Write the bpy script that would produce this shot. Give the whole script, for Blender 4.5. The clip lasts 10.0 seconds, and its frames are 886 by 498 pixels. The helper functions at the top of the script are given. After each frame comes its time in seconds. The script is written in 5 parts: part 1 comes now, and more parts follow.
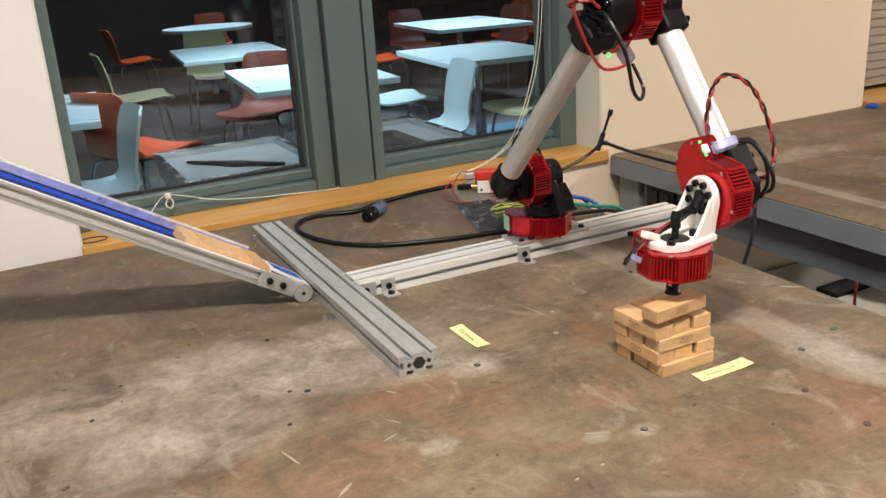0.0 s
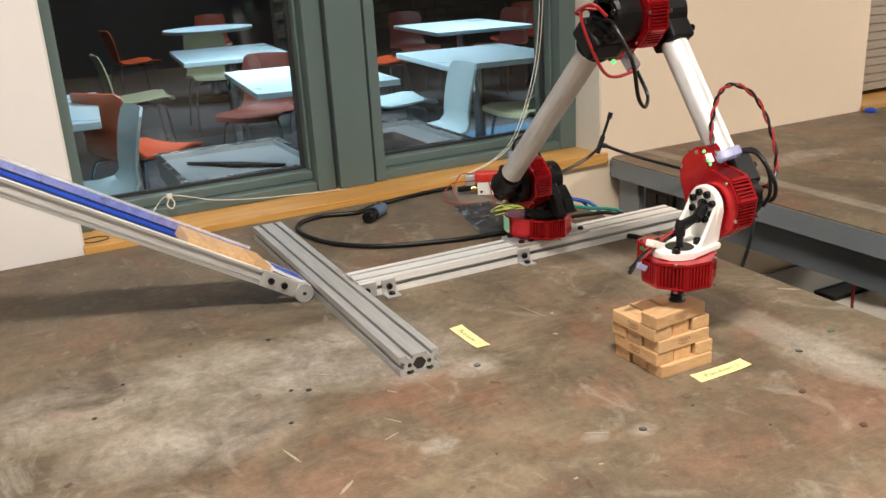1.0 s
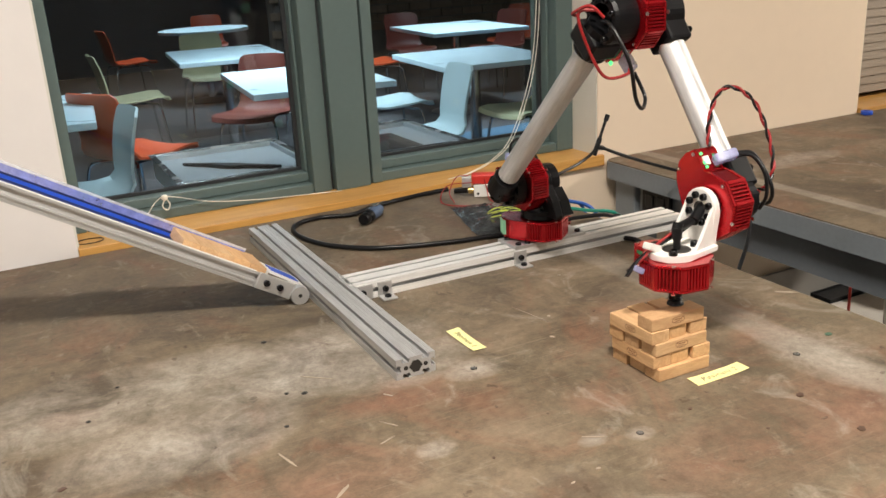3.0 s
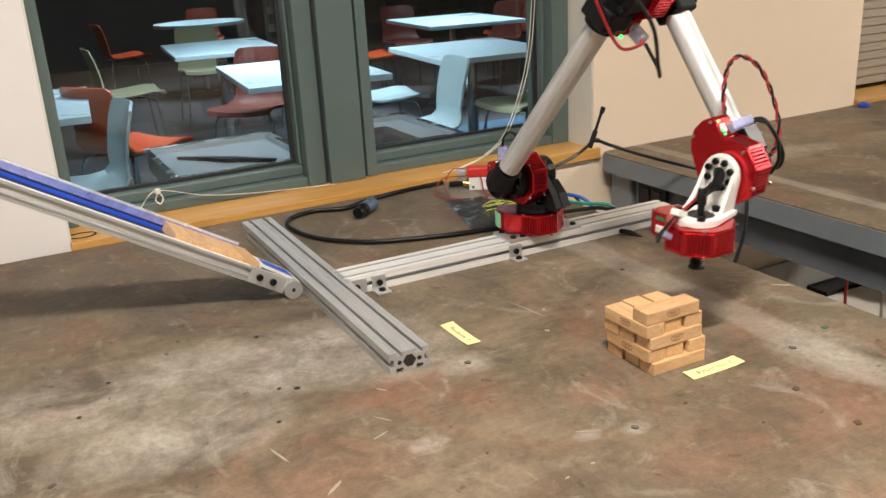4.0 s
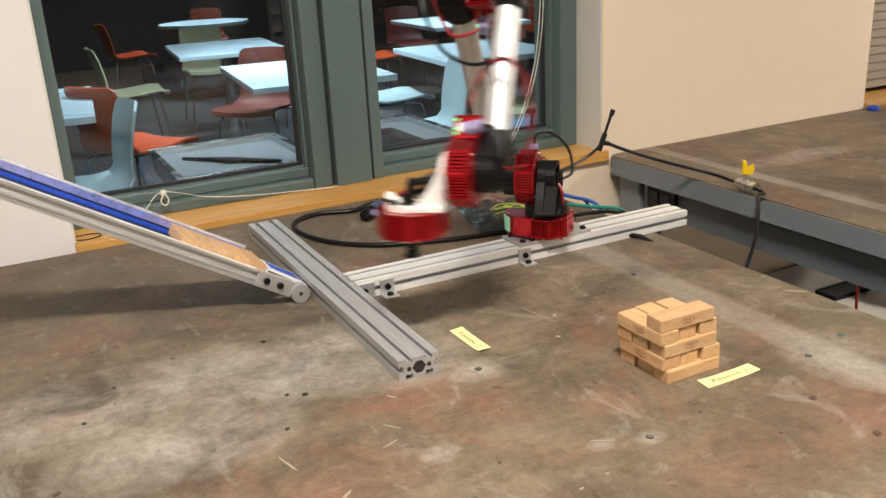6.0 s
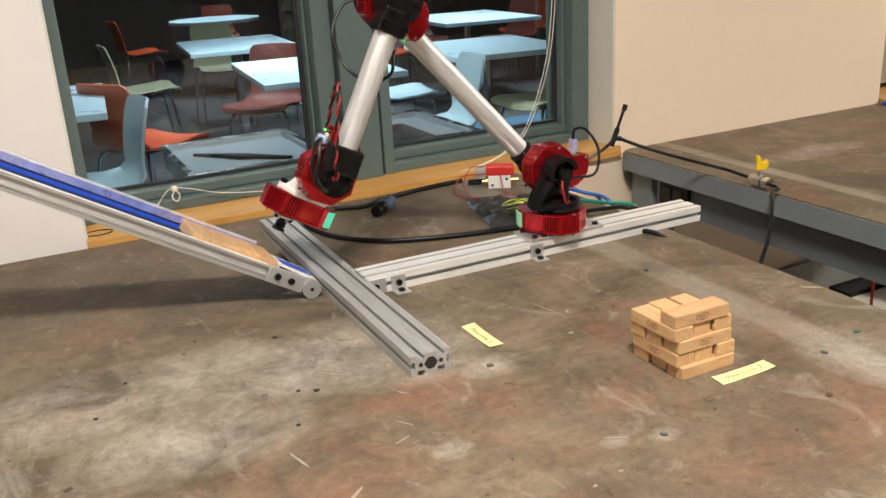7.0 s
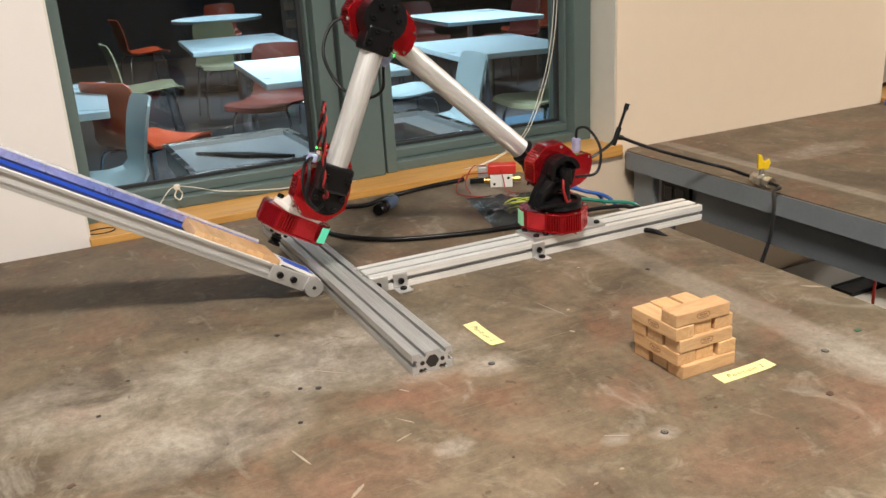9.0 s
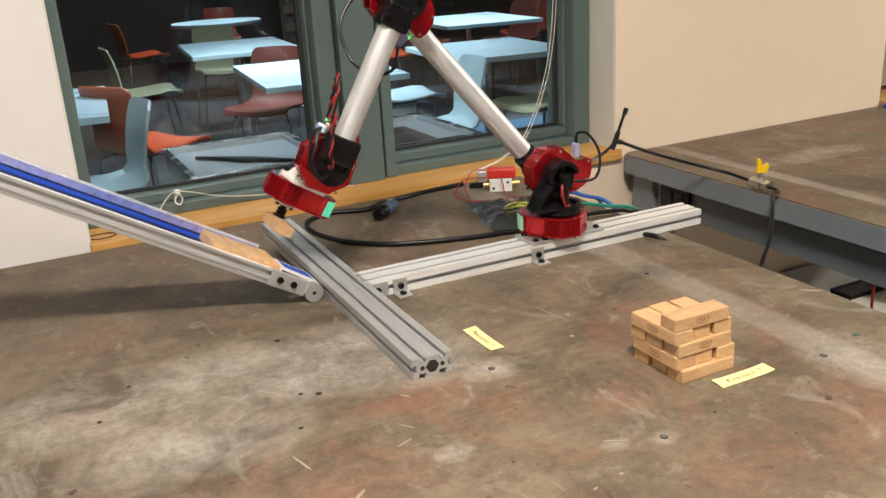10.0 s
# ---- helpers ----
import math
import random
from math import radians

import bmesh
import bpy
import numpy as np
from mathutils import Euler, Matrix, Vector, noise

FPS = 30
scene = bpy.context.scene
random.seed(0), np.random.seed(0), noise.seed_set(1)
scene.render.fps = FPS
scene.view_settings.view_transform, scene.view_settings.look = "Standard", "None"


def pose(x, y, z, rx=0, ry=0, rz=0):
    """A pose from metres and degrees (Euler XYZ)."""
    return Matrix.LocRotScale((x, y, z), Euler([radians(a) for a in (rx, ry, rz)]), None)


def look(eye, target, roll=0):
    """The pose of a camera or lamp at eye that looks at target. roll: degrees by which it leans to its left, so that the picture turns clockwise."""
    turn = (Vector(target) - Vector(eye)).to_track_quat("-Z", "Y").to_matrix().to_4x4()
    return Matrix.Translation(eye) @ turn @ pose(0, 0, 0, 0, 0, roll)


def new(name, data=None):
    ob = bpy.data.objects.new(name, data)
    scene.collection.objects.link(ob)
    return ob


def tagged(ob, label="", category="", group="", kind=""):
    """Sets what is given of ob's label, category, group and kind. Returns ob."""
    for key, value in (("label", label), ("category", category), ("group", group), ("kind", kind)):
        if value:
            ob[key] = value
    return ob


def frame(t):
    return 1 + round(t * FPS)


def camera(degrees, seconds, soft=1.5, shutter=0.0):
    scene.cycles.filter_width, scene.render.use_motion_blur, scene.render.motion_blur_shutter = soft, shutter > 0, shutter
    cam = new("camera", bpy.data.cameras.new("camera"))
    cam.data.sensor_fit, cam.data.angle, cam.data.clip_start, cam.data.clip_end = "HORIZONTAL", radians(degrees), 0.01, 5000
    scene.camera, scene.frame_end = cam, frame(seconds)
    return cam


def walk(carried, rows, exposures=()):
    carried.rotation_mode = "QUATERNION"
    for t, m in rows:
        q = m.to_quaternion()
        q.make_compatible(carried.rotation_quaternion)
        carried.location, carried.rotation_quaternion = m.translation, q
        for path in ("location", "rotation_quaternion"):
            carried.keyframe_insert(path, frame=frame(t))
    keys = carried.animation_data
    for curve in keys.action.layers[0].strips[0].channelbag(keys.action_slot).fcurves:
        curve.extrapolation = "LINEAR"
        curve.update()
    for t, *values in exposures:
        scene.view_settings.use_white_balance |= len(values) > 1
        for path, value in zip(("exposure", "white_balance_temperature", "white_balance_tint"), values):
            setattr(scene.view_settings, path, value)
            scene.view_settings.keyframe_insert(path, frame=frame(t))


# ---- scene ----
cam = camera(53.8, 10.0, shutter=0.5)

PATH = [
    (0, (-0.001, -0.024, 0.465), (0.834, 1.676, -0.179), -3.6),
    (0.5, (-0.003, -0.026, 0.466), (0.836, 1.672, -0.175), -3.4),
    (1, (-0.007, -0.03, 0.466), (0.832, 1.67, -0.173), -3.3),
    (1.5, (-0.008, -0.034, 0.468), (0.829, 1.667, -0.17), -3.3),
    (2, (-0.008, -0.034, 0.467), (0.837, 1.662, -0.173), -3.3),
    (2.5, (-0.008, -0.03, 0.467), (0.839, 1.669, -0.165), -3.1),
    (4, (0.002, -0.02, 0.463), (0.852, 1.669, -0.188), -3.2),
    (4.5, (0.002, -0.019, 0.464), (0.854, 1.67, -0.186), -3.1),
    (5, (0.004, -0.016, 0.463), (0.862, 1.668, -0.191), -3.1),
    (5.5, (0.002, -0.01, 0.464), (0.863, 1.674, -0.186), -3.0),
    (6, (0.001, -0.002, 0.463), (0.846, 1.69, -0.186), -3.0),
    (7.5, (0.002, 0.004, 0.459), (0.819, 1.705, -0.201), -3.3),
    (8, (0.002, 0.004, 0.459), (0.815, 1.705, -0.206), -3.3),
    (8.5, (0.001, 0.002, 0.46), (0.814, 1.706, -0.2), -3.3),
    (9, (0.001, 0.001, 0.46), (0.819, 1.704, -0.197), -3.2),
    (9.5, (0.002, 0.001, 0.46), (0.822, 1.703, -0.195), -3.2),
    (10, (0.0, -0.001, 0.464), (0.82, 1.703, -0.187), -3.3),
]
walk(cam, [(t, look(e, g, r)) for t, e, g, r in PATH])

# ---- world and light: a windowless-feeling night room lit by unseen ceiling panels ----
world = bpy.data.worlds.new("world")
scene.world = world
world.use_nodes = True
world.node_tree.nodes["Background"].inputs[0].default_value = (0.010, 0.012, 0.016, 1)
world.node_tree.nodes["Background"].inputs[1].default_value = 1.0

FLOOR = -0.87          # the bench tops are at z = 0
CEIL = 1.95
WALL_Y = 1.576         # room face of the window wall
WALL_T = 0.24
FRAME_Y = 1.665        # room face of the window frame

WARM = (1.0, 0.925, 0.825)
COOL = (0.72, 0.88, 1.0)
# unseen ceiling panels: place, size, watts, colour
PANELS = [
    ((0.05, -0.12, CEIL), (0.60, 0.14), 84, WARM),
    # unseen, added with the next panel to brighten the gap and right-hand wall
    ((-2.30, -0.45, CEIL), (0.6, 0.6), 17, WARM),
    ((4.70, -0.15, CEIL), (0.6, 0.6), 190, WARM),
    # unseen, added so that the motor ribs catch highlights
    ((1.00, -3.20, CEIL), (1.2, 0.3), 60, WARM),
]
# unseen panels added over the dining room, since its own lamps don't show
FAR_PANELS = [
    ((1.5, 5.2, 1.75), (0.5, 1.2), 54, COOL),
    ((3.6, 6.6, 1.75), (0.5, 1.2), 48, COOL),
    ((0.6, 3.6, 1.75), (0.5, 1.2), 11, COOL),
    ((2.0, 9.2, 1.75), (0.5, 1.2), 28, COOL),
]


# ---- materials ----
def material(name, rough=0.5, metal=0.0):
    m = bpy.data.materials.new(name)
    m.use_nodes = True
    b = m.node_tree.nodes["Principled BSDF"]
    b.inputs["Roughness"].default_value = rough
    b.inputs["Metallic"].default_value = metal
    return m, m.node_tree.nodes, m.node_tree.links, b


def texcoord(n, l, scale=(1, 1, 1), which="Object"):
    tc, mp = n.new("ShaderNodeTexCoord"), n.new("ShaderNodeMapping")
    mp.inputs["Scale"].default_value = scale
    l.new(tc.outputs[which], mp.inputs["Vector"])
    return mp.outputs["Vector"]


def noise_node(n, l, vec, scale, detail=4.0, rough=0.55, dist=0.0):
    t = n.new("ShaderNodeTexNoise")
    t.inputs["Scale"].default_value = scale
    t.inputs["Detail"].default_value = detail
    t.inputs["Roughness"].default_value = rough
    t.inputs["Distortion"].default_value = dist
    l.new(vec, t.inputs["Vector"])
    return t.outputs["Fac"]


def ramp(n, l, fac, *stops):
    r = n.new("ShaderNodeValToRGB")
    e = r.color_ramp.elements
    while len(e) < len(stops):
        e.new(0.5)
    for k, (p, c) in zip(e, stops):
        k.position = p
        k.color = (*c, 1) if isinstance(c, tuple) else (c, c, c, 1)
    l.new(fac, r.inputs["Fac"])
    return r.outputs["Color"]


def mix(n, l, fac, a, b, kind="MIX"):
    m = n.new("ShaderNodeMix")
    m.data_type, m.blend_type = "RGBA", kind
    for sock, v in ((m.inputs[0], fac), (m.inputs[6], a), (m.inputs[7], b)):
        if isinstance(v, (int, float)):
            sock.default_value = v
        elif isinstance(v, tuple):
            sock.default_value = (*v, 1)
        else:
            l.new(v, sock)
    return m.outputs[2]


def calc(n, l, op, a, b=0.0, clamp=False):
    m = n.new("ShaderNodeMath")
    m.operation, m.use_clamp = op, clamp
    for sock, v in zip(m.inputs, (a, b)):
        if isinstance(v, (int, float)):
            sock.default_value = v
        else:
            l.new(v, sock)
    return m.outputs[0]


def bump(n, l, b, height, strength=0.2, distance=0.001):
    k = n.new("ShaderNodeBump")
    k.inputs["Strength"].default_value = strength
    k.inputs["Distance"].default_value = distance
    l.new(height, k.inputs["Height"])
    l.new(k.outputs["Normal"], b.inputs["Normal"])


def simple(name, col, rough=0.5, metal=0.0, vary=0.15, scale=30, relief=0.05, coat=0.0, spec=0.5):
    """A plain surface with slight mottling, uneven gloss and fine relief."""
    m, n, l, b = material(name, rough, metal)
    v = texcoord(n, l)
    big = noise_node(n, l, v, scale * 0.25, 3)
    fine = noise_node(n, l, v, scale * 6, 3)
    both = calc(n, l, "ADD", calc(n, l, "MULTIPLY", big, 0.65), calc(n, l, "MULTIPLY", fine, 0.35))
    lo = tuple(c * (1 - vary) for c in col)
    hi = tuple(min(1, c * (1 + vary)) for c in col)
    l.new(ramp(n, l, both, (0.3, lo), (0.7, hi)), b.inputs["Base Color"])
    l.new(ramp(n, l, big, (0.3, max(0.02, rough - 0.08)), (0.7, min(1.0, rough + 0.08))), b.inputs["Roughness"])
    if relief:
        bump(n, l, b, fine, relief, 0.0005)
    b.inputs["Coat Weight"].default_value = coat
    b.inputs["Specular IOR Level"].default_value = spec
    return m


def bench_surface(name, wear, pale_mix, stains=(), bands=(), dark_and_shade=()):
    """Worn brown hardboard with rusty, dark and rubbed pale patches."""
    m, n, l, b = material(name, 0.45)
    v = texcoord(n, l)
    cloud = noise_node(n, l, v, 3.4, 10, 0.62, 0.9)
    mid = noise_node(n, l, v, 11.0, 12, 0.70, 0.5)
    fine = noise_node(n, l, v, 85.0, 8, 0.75)
    grain = noise_node(n, l, v, 520.0, 3, 0.6)
    base = ramp(n, l, mid, (0.30, (0.086, 0.066, 0.044)), (0.50, (0.184, 0.140, 0.095)), (0.70, (0.282, 0.218, 0.154)))
    rust = ramp(n, l, noise_node(n, l, texcoord(n, l, (1.1, 0.9, 1)), 6.4, 10, 0.68, 0.8), (0.52, 0.0), (0.64, 1.0))
    col = mix(n, l, calc(n, l, "MULTIPLY", rust, 0.38), base, (0.265, 0.112, 0.068))
    olive = ramp(n, l, noise_node(n, l, texcoord(n, l, (0.8, 1.2, 1)), 4.1, 8, 0.62, 0.5), (0.46, 0.0), (0.62, 1.0))
    col = mix(n, l, calc(n, l, "MULTIPLY", olive, 0.45), col, (0.150, 0.128, 0.088))
    dark = ramp(n, l, cloud, (0.34, 1.0), (0.48, 0.0))
    col = mix(n, l, calc(n, l, "MULTIPLY", dark, 0.60), col, (0.060, 0.046, 0.036))
    def patches(places):
        """Soft places on the top, the strongest of them where they overlap."""
        total = None
        for x, y, rx, ry in places:
            mp = n.new("ShaderNodeMapping")
            mp.vector_type = "TEXTURE"
            mp.inputs["Location"].default_value = (x, y, -FLOOR)
            mp.inputs["Scale"].default_value = (rx, ry, 1)
            tc = n.new("ShaderNodeTexCoord")
            l.new(tc.outputs["Object"], mp.inputs["Vector"])
            g = n.new("ShaderNodeTexGradient")
            g.gradient_type = "SPHERICAL"
            l.new(mp.outputs["Vector"], g.inputs["Vector"])
            total = g.outputs["Fac"] if total is None else calc(n, l, "MAXIMUM", total, g.outputs["Fac"])
        return total

    blot = ramp(n, l, mid, (0.34, 0.0), (0.58, 1.0))
    if stains:
        red = calc(n, l, "MULTIPLY", calc(n, l, "POWER", patches(stains), 0.6), blot)
        col = mix(n, l, calc(n, l, "MULTIPLY", red, 0.50), col, (0.270, 0.115, 0.076))
    # darker back parts, with the shade below the chute worked into the colour
    if dark_and_shade:
        dark_shade_mask = calc(n, l, "MULTIPLY", calc(n, l, "POWER", patches(dark_and_shade), 0.5), ramp(n, l, cloud, (0.30, 1.0), (0.66, 0.45)))
        col = mix(n, l, calc(n, l, "MULTIPLY", dark_shade_mask, 0.62), col, (0.085, 0.066, 0.050))
    # rubbed pale patches where things have been worked on
    pale = calc(n, l, "MULTIPLY", calc(n, l, "POWER", patches(wear), 0.58), ramp(n, l, mid, (0.34, 0.10), (0.60, 1.0)))
    pale = calc(n, l, "MULTIPLY", pale, ramp(n, l, fine, (0.30, 0.72), (0.60, 1.0)))
    col = mix(n, l, calc(n, l, "MULTIPLY", pale, pale_mix), col, (0.49, 0.445, 0.39))
    # straight pale strips where a board or tape once lay
    for x, half, amount in bands:
        sep = n.new("ShaderNodeSeparateXYZ")
        l.new(texcoord(n, l), sep.inputs[0])
        off = calc(n, l, "ABSOLUTE", calc(n, l, "ADD", sep.outputs[0], -x))
        off = calc(n, l, "ADD", off, calc(n, l, "MULTIPLY", calc(n, l, "ADD", mid, -0.5), half * 0.9))
        strip = calc(n, l, "MULTIPLY", calc(n, l, "ADD", calc(n, l, "MULTIPLY", off, -1.0), half), 1 / (half * 0.35), True)
        strip = calc(n, l, "MULTIPLY", strip, ramp(n, l, cloud, (0.30, 0.35), (0.62, 1.0)))
        col = mix(n, l, calc(n, l, "MULTIPLY", strip, amount), col, (0.43, 0.385, 0.33))
    # soft chalky smears
    smear = ramp(n, l, noise_node(n, l, texcoord(n, l, (1.5, 1.0, 1)), 9.0, 9, 0.66, 1.6), (0.57, 0.0), (0.70, 1.0))
    col = mix(n, l, calc(n, l, "MULTIPLY", smear, 0.40), col, (0.44, 0.40, 0.34))
    # small dark chips and oil spots
    chips = ramp(n, l, noise_node(n, l, texcoord(n, l, (1.2, 1, 1)), 42.0, 3, 0.5, 0.4), (0.70, 0.0), (0.735, 1.0))
    col = mix(n, l, calc(n, l, "MULTIPLY", chips, 0.55), col, (0.070, 0.045, 0.030))
    rub = ramp(n, l, noise_node(n, l, texcoord(n, l, (5, 60, 1)), 2.0, 6, 0.7, 0.6), (0.56, 0.0), (0.72, 1.0))
    col = mix(n, l, calc(n, l, "MULTIPLY", rub, 0.08), col, (0.42, 0.37, 0.31))
    # fine scratches in three directions, broken up by the mottling
    for turn, sc, lo in ((0.55, 1.0, 0.655), (-0.9, 1.3, 0.665), (2.1, 0.8, 0.66)):
        tc, mp = n.new("ShaderNodeTexCoord"), n.new("ShaderNodeMapping")
        mp.inputs["Rotation"].default_value = (0, 0, turn)
        mp.inputs["Scale"].default_value = (7 * sc, 330 * sc, 1)
        l.new(tc.outputs["Object"], mp.inputs["Vector"])
        cut = ramp(n, l, noise_node(n, l, mp.outputs["Vector"], 1.0, 2, 0.5, 0.15), (lo, 0.0), (lo + 0.05, 1.0))
        cut = calc(n, l, "MULTIPLY", cut, ramp(n, l, cloud, (0.42, 0.0), (0.58, 1.0)))
        col = mix(n, l, calc(n, l, "MULTIPLY", cut, 0.2), col, (0.40, 0.33, 0.26))
    flecks = ramp(n, l, noise_node(n, l, texcoord(n, l, (1, 1.6, 1)), 26.0, 5, 0.75), (0.60, 0.0), (0.68, 1.0))
    col = mix(n, l, calc(n, l, "MULTIPLY", flecks, 0.35), col, (0.36, 0.30, 0.24))
    col = mix(n, l, 0.42, col, ramp(n, l, fine, (0.32, 0.40), (0.62, 1.05)), "MULTIPLY")
    col = mix(n, l, 0.22, col, ramp(n, l, grain, (0.3, 0.45), (0.7, 1.0)), "MULTIPLY")
    l.new(col, b.inputs["Base Color"])
    l.new(ramp(n, l, mid, (0.3, 0.46), (0.7, 0.66)), b.inputs["Roughness"])
    b.inputs["Specular IOR Level"].default_value = 0.16
    bump(n, l, b, calc(n, l, "ADD", fine, calc(n, l, "MULTIPLY", grain, 0.4)), 0.34, 0.0008)
    return m


def wood(name, light, dark, scale=60.0, axis=(1, 8, 8), rough=0.5):
    """Grained wood; the grain runs along the object's own x, each object a little different."""
    m, n, l, b = material(name, rough)
    v = texcoord(n, l, axis)
    info = n.new("ShaderNodeObjectInfo")
    shift = n.new("ShaderNodeVectorMath")
    shift.operation = "ADD"
    l.new(v, shift.inputs[0])
    k = n.new("ShaderNodeCombineXYZ")
    for s in k.inputs:
        l.new(calc(n, l, "MULTIPLY", info.outputs["Random"], 37.0), s)
    l.new(k.outputs[0], shift.inputs[1])
    ring = noise_node(n, l, shift.outputs[0], scale * 0.5, 4, 0.6, 1.2)
    fib = noise_node(n, l, shift.outputs[0], scale * 3, 4, 0.7)
    col = ramp(n, l, ring, (0.30, dark), (0.62, light))
    col = mix(n, l, 0.25, col, ramp(n, l, fib, (0.3, 0.5), (0.65, 1.0)), "MULTIPLY")
    tone = ramp(n, l, info.outputs["Random"], (0.0, (0.80, 0.70, 0.60)), (0.35, (1.0, 0.97, 0.90)), (0.65, (0.94, 0.84, 0.72)), (1.0, (1.04, 0.92, 0.74)))
    col = mix(n, l, 1.0, col, tone, "MULTIPLY")
    l.new(col, b.inputs["Base Color"])
    bump(n, l, b, fib, 0.10, 0.0004)
    return m


def brushed(name, col, rough=0.35, axis=(1, 60, 60), metal=1.0):
    """Drawn or anodised metal with streaks along the object's x."""
    m, n, l, b = material(name, rough, metal)
    v = texcoord(n, l, axis)
    streak = noise_node(n, l, v, 12, 5, 0.7)
    cloud = noise_node(n, l, texcoord(n, l), 14, 4)
    l.new(mix(n, l, 0.5, ramp(n, l, streak, (0.36, tuple(c * 0.52 for c in col)), (0.62, col)),
              ramp(n, l, cloud, (0.3, tuple(c * 0.88 for c in col)), (0.7, col))), b.inputs["Base Color"])
    l.new(ramp(n, l, streak, (0.25, rough - 0.08), (0.75, rough + 0.12)), b.inputs["Roughness"])
    bump(n, l, b, streak, 0.05, 0.0003)
    return m


def glow(name, col, strength):
    m, n, l, b = material(name, 0.4)
    b.inputs["Base Color"].default_value = (*[0.6 * c for c in col], 1)
    b.inputs["Emission Color"].default_value = (*col, 1)
    b.inputs["Emission Strength"].default_value = strength
    return m


def clear(name, col=(1, 1, 1), rough=0.05, ior=1.45):
    m, n, l, b = material(name, rough)
    b.inputs["Base Color"].default_value = (*col, 1)
    b.inputs["Transmission Weight"].default_value = 1.0
    b.inputs["IOR"].default_value = ior
    return m


def frosted(name, col, alpha, rough=0.25):
    """Thin scuffed clear plastic: mostly see-through with a milky sheen."""
    m, n, l, b = material(name, rough)
    b.inputs["Base Color"].default_value = (*col, 1)
    v = texcoord(n, l)
    scuff = noise_node(n, l, v, 60, 4, 0.7)
    l.new(ramp(n, l, scuff, (0.3, alpha * 0.7), (0.7, min(1, alpha * 1.3))), b.inputs["Alpha"])
    return m


# x, y, radius x, radius y of the pale worn places on the bench
BENCH_WEAR = [(0.03, 0.955, 0.15, 0.10), (0.15, 0.97, 0.17, 0.075), (0.32, 0.95, 0.15, 0.085), (0.23, 0.90, 0.14, 0.07), (0.32, 0.664, 0.024, 0.018), (0.44, 0.80, 0.045, 0.03), (0.36, 0.865, 0.11, 0.07), (0.27, 0.93, 0.10, 0.06),
              (0.80, 0.60, 0.060, 0.10), (0.10, 0.82, 0.14, 0.08), (0.46, 0.595, 0.018, 0.012), (0.775, 0.622, 0.03, 0.025), (0.508, 0.581, 0.018, 0.014)]
# reddish stains
BENCH_STAINS = [(0.003, 0.94, 0.040, 0.030), (0.772, 0.678, 0.045, 0.035), (0.60, 0.50, 0.15, 0.07), (0.20, 0.66, 0.12, 0.06), (0.33, 0.79, 0.08, 0.04), (0.72, 0.50, 0.10, 0.12), (0.52, 0.66, 0.05, 0.04)]
# darker back of the top, which also deepens the chute's shadow by colour
BENCH_DARK_AND_SHADE = [(-0.05, 1.36, 0.50, 0.27), (0.62, 1.36, 0.36, 0.24), (0.25, 1.22, 0.26, 0.14), (-0.5, 1.2, 0.45, 0.3)]

SIDE_WEAR = [(1.52, 1.30, 0.16, 0.05)]
M_BENCH = bench_surface("bench_surface", BENCH_WEAR, 0.74, BENCH_STAINS, ((0.795, 0.032, 0.42),), BENCH_DARK_AND_SHADE)
M_BENCH_FAR = bench_surface("side_bench_surface", SIDE_WEAR, 0.6, (), ((1.335, 0.020, 0.62),))
M_GREY_STEEL = simple("grey_painted_steel", (0.185, 0.205, 0.225), 0.42, 0.0, 0.12, 20, 0.04)
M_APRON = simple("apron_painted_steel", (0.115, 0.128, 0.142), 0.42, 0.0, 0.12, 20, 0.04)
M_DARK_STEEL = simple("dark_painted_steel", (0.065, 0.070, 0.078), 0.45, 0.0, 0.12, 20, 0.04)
M_WALL_WHITE = simple("wall_paint_white", (0.76, 0.72, 0.70), 0.75, 0, 0.03, 4, 0.05)
M_WALL_CREAM = simple("wall_paint_cream", (0.79, 0.65, 0.505), 0.75, 0, 0.03, 4, 0.05)
M_REVEAL = simple("reveal_paint", (0.66, 0.64, 0.58), 0.7, 0, 0.04, 6, 0.05)
M_WALL_DIM = simple("unseen_wall_dark", (0.17, 0.15, 0.125), 0.8, 0, 0.05, 4, 0.05)
M_CEILING = simple("unseen_ceiling_dark", (0.30, 0.295, 0.29), 0.85, 0, 0.04, 8, 0.1)
M_FLOOR = simple("floor_concrete", (0.58, 0.53, 0.46), 0.6, 0, 0.15, 5, 0.1)
M_FRAME = simple("window_frame_paint", (0.100, 0.140, 0.135), 0.42, 0, 0.08, 12, 0.03)
M_FRAME_DARK = simple("window_gasket", (0.018, 0.020, 0.022), 0.6, 0, 0.1, 12, 0.02)
M_SILL = wood("sill_wood", (0.66, 0.40, 0.13), (0.54, 0.30, 0.085), 14, (0.6, 8, 8), 0.35)
M_ALU = brushed("extruded_aluminium", (0.97, 0.96, 0.94), 0.36, (1, 60, 60), 0.34)
M_ALU_CHUTE = brushed("chute_aluminium", (0.60, 0.59, 0.58), 0.42, (1, 60, 60), 0.6)
M_ALU_DULL = brushed("weathered_aluminium", (0.62, 0.62, 0.62), 0.50, (1, 90, 90), 0.6)
M_ALU_TUBE = brushed("tube_aluminium", (0.80, 0.80, 0.80), 0.46, (1, 12, 12), 0.62)
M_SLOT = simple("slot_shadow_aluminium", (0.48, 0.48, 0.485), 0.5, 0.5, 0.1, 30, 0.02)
M_BRACKET = simple("cast_aluminium", (0.60, 0.60, 0.60), 0.42, 0.75, 0.06, 60, 0.06)
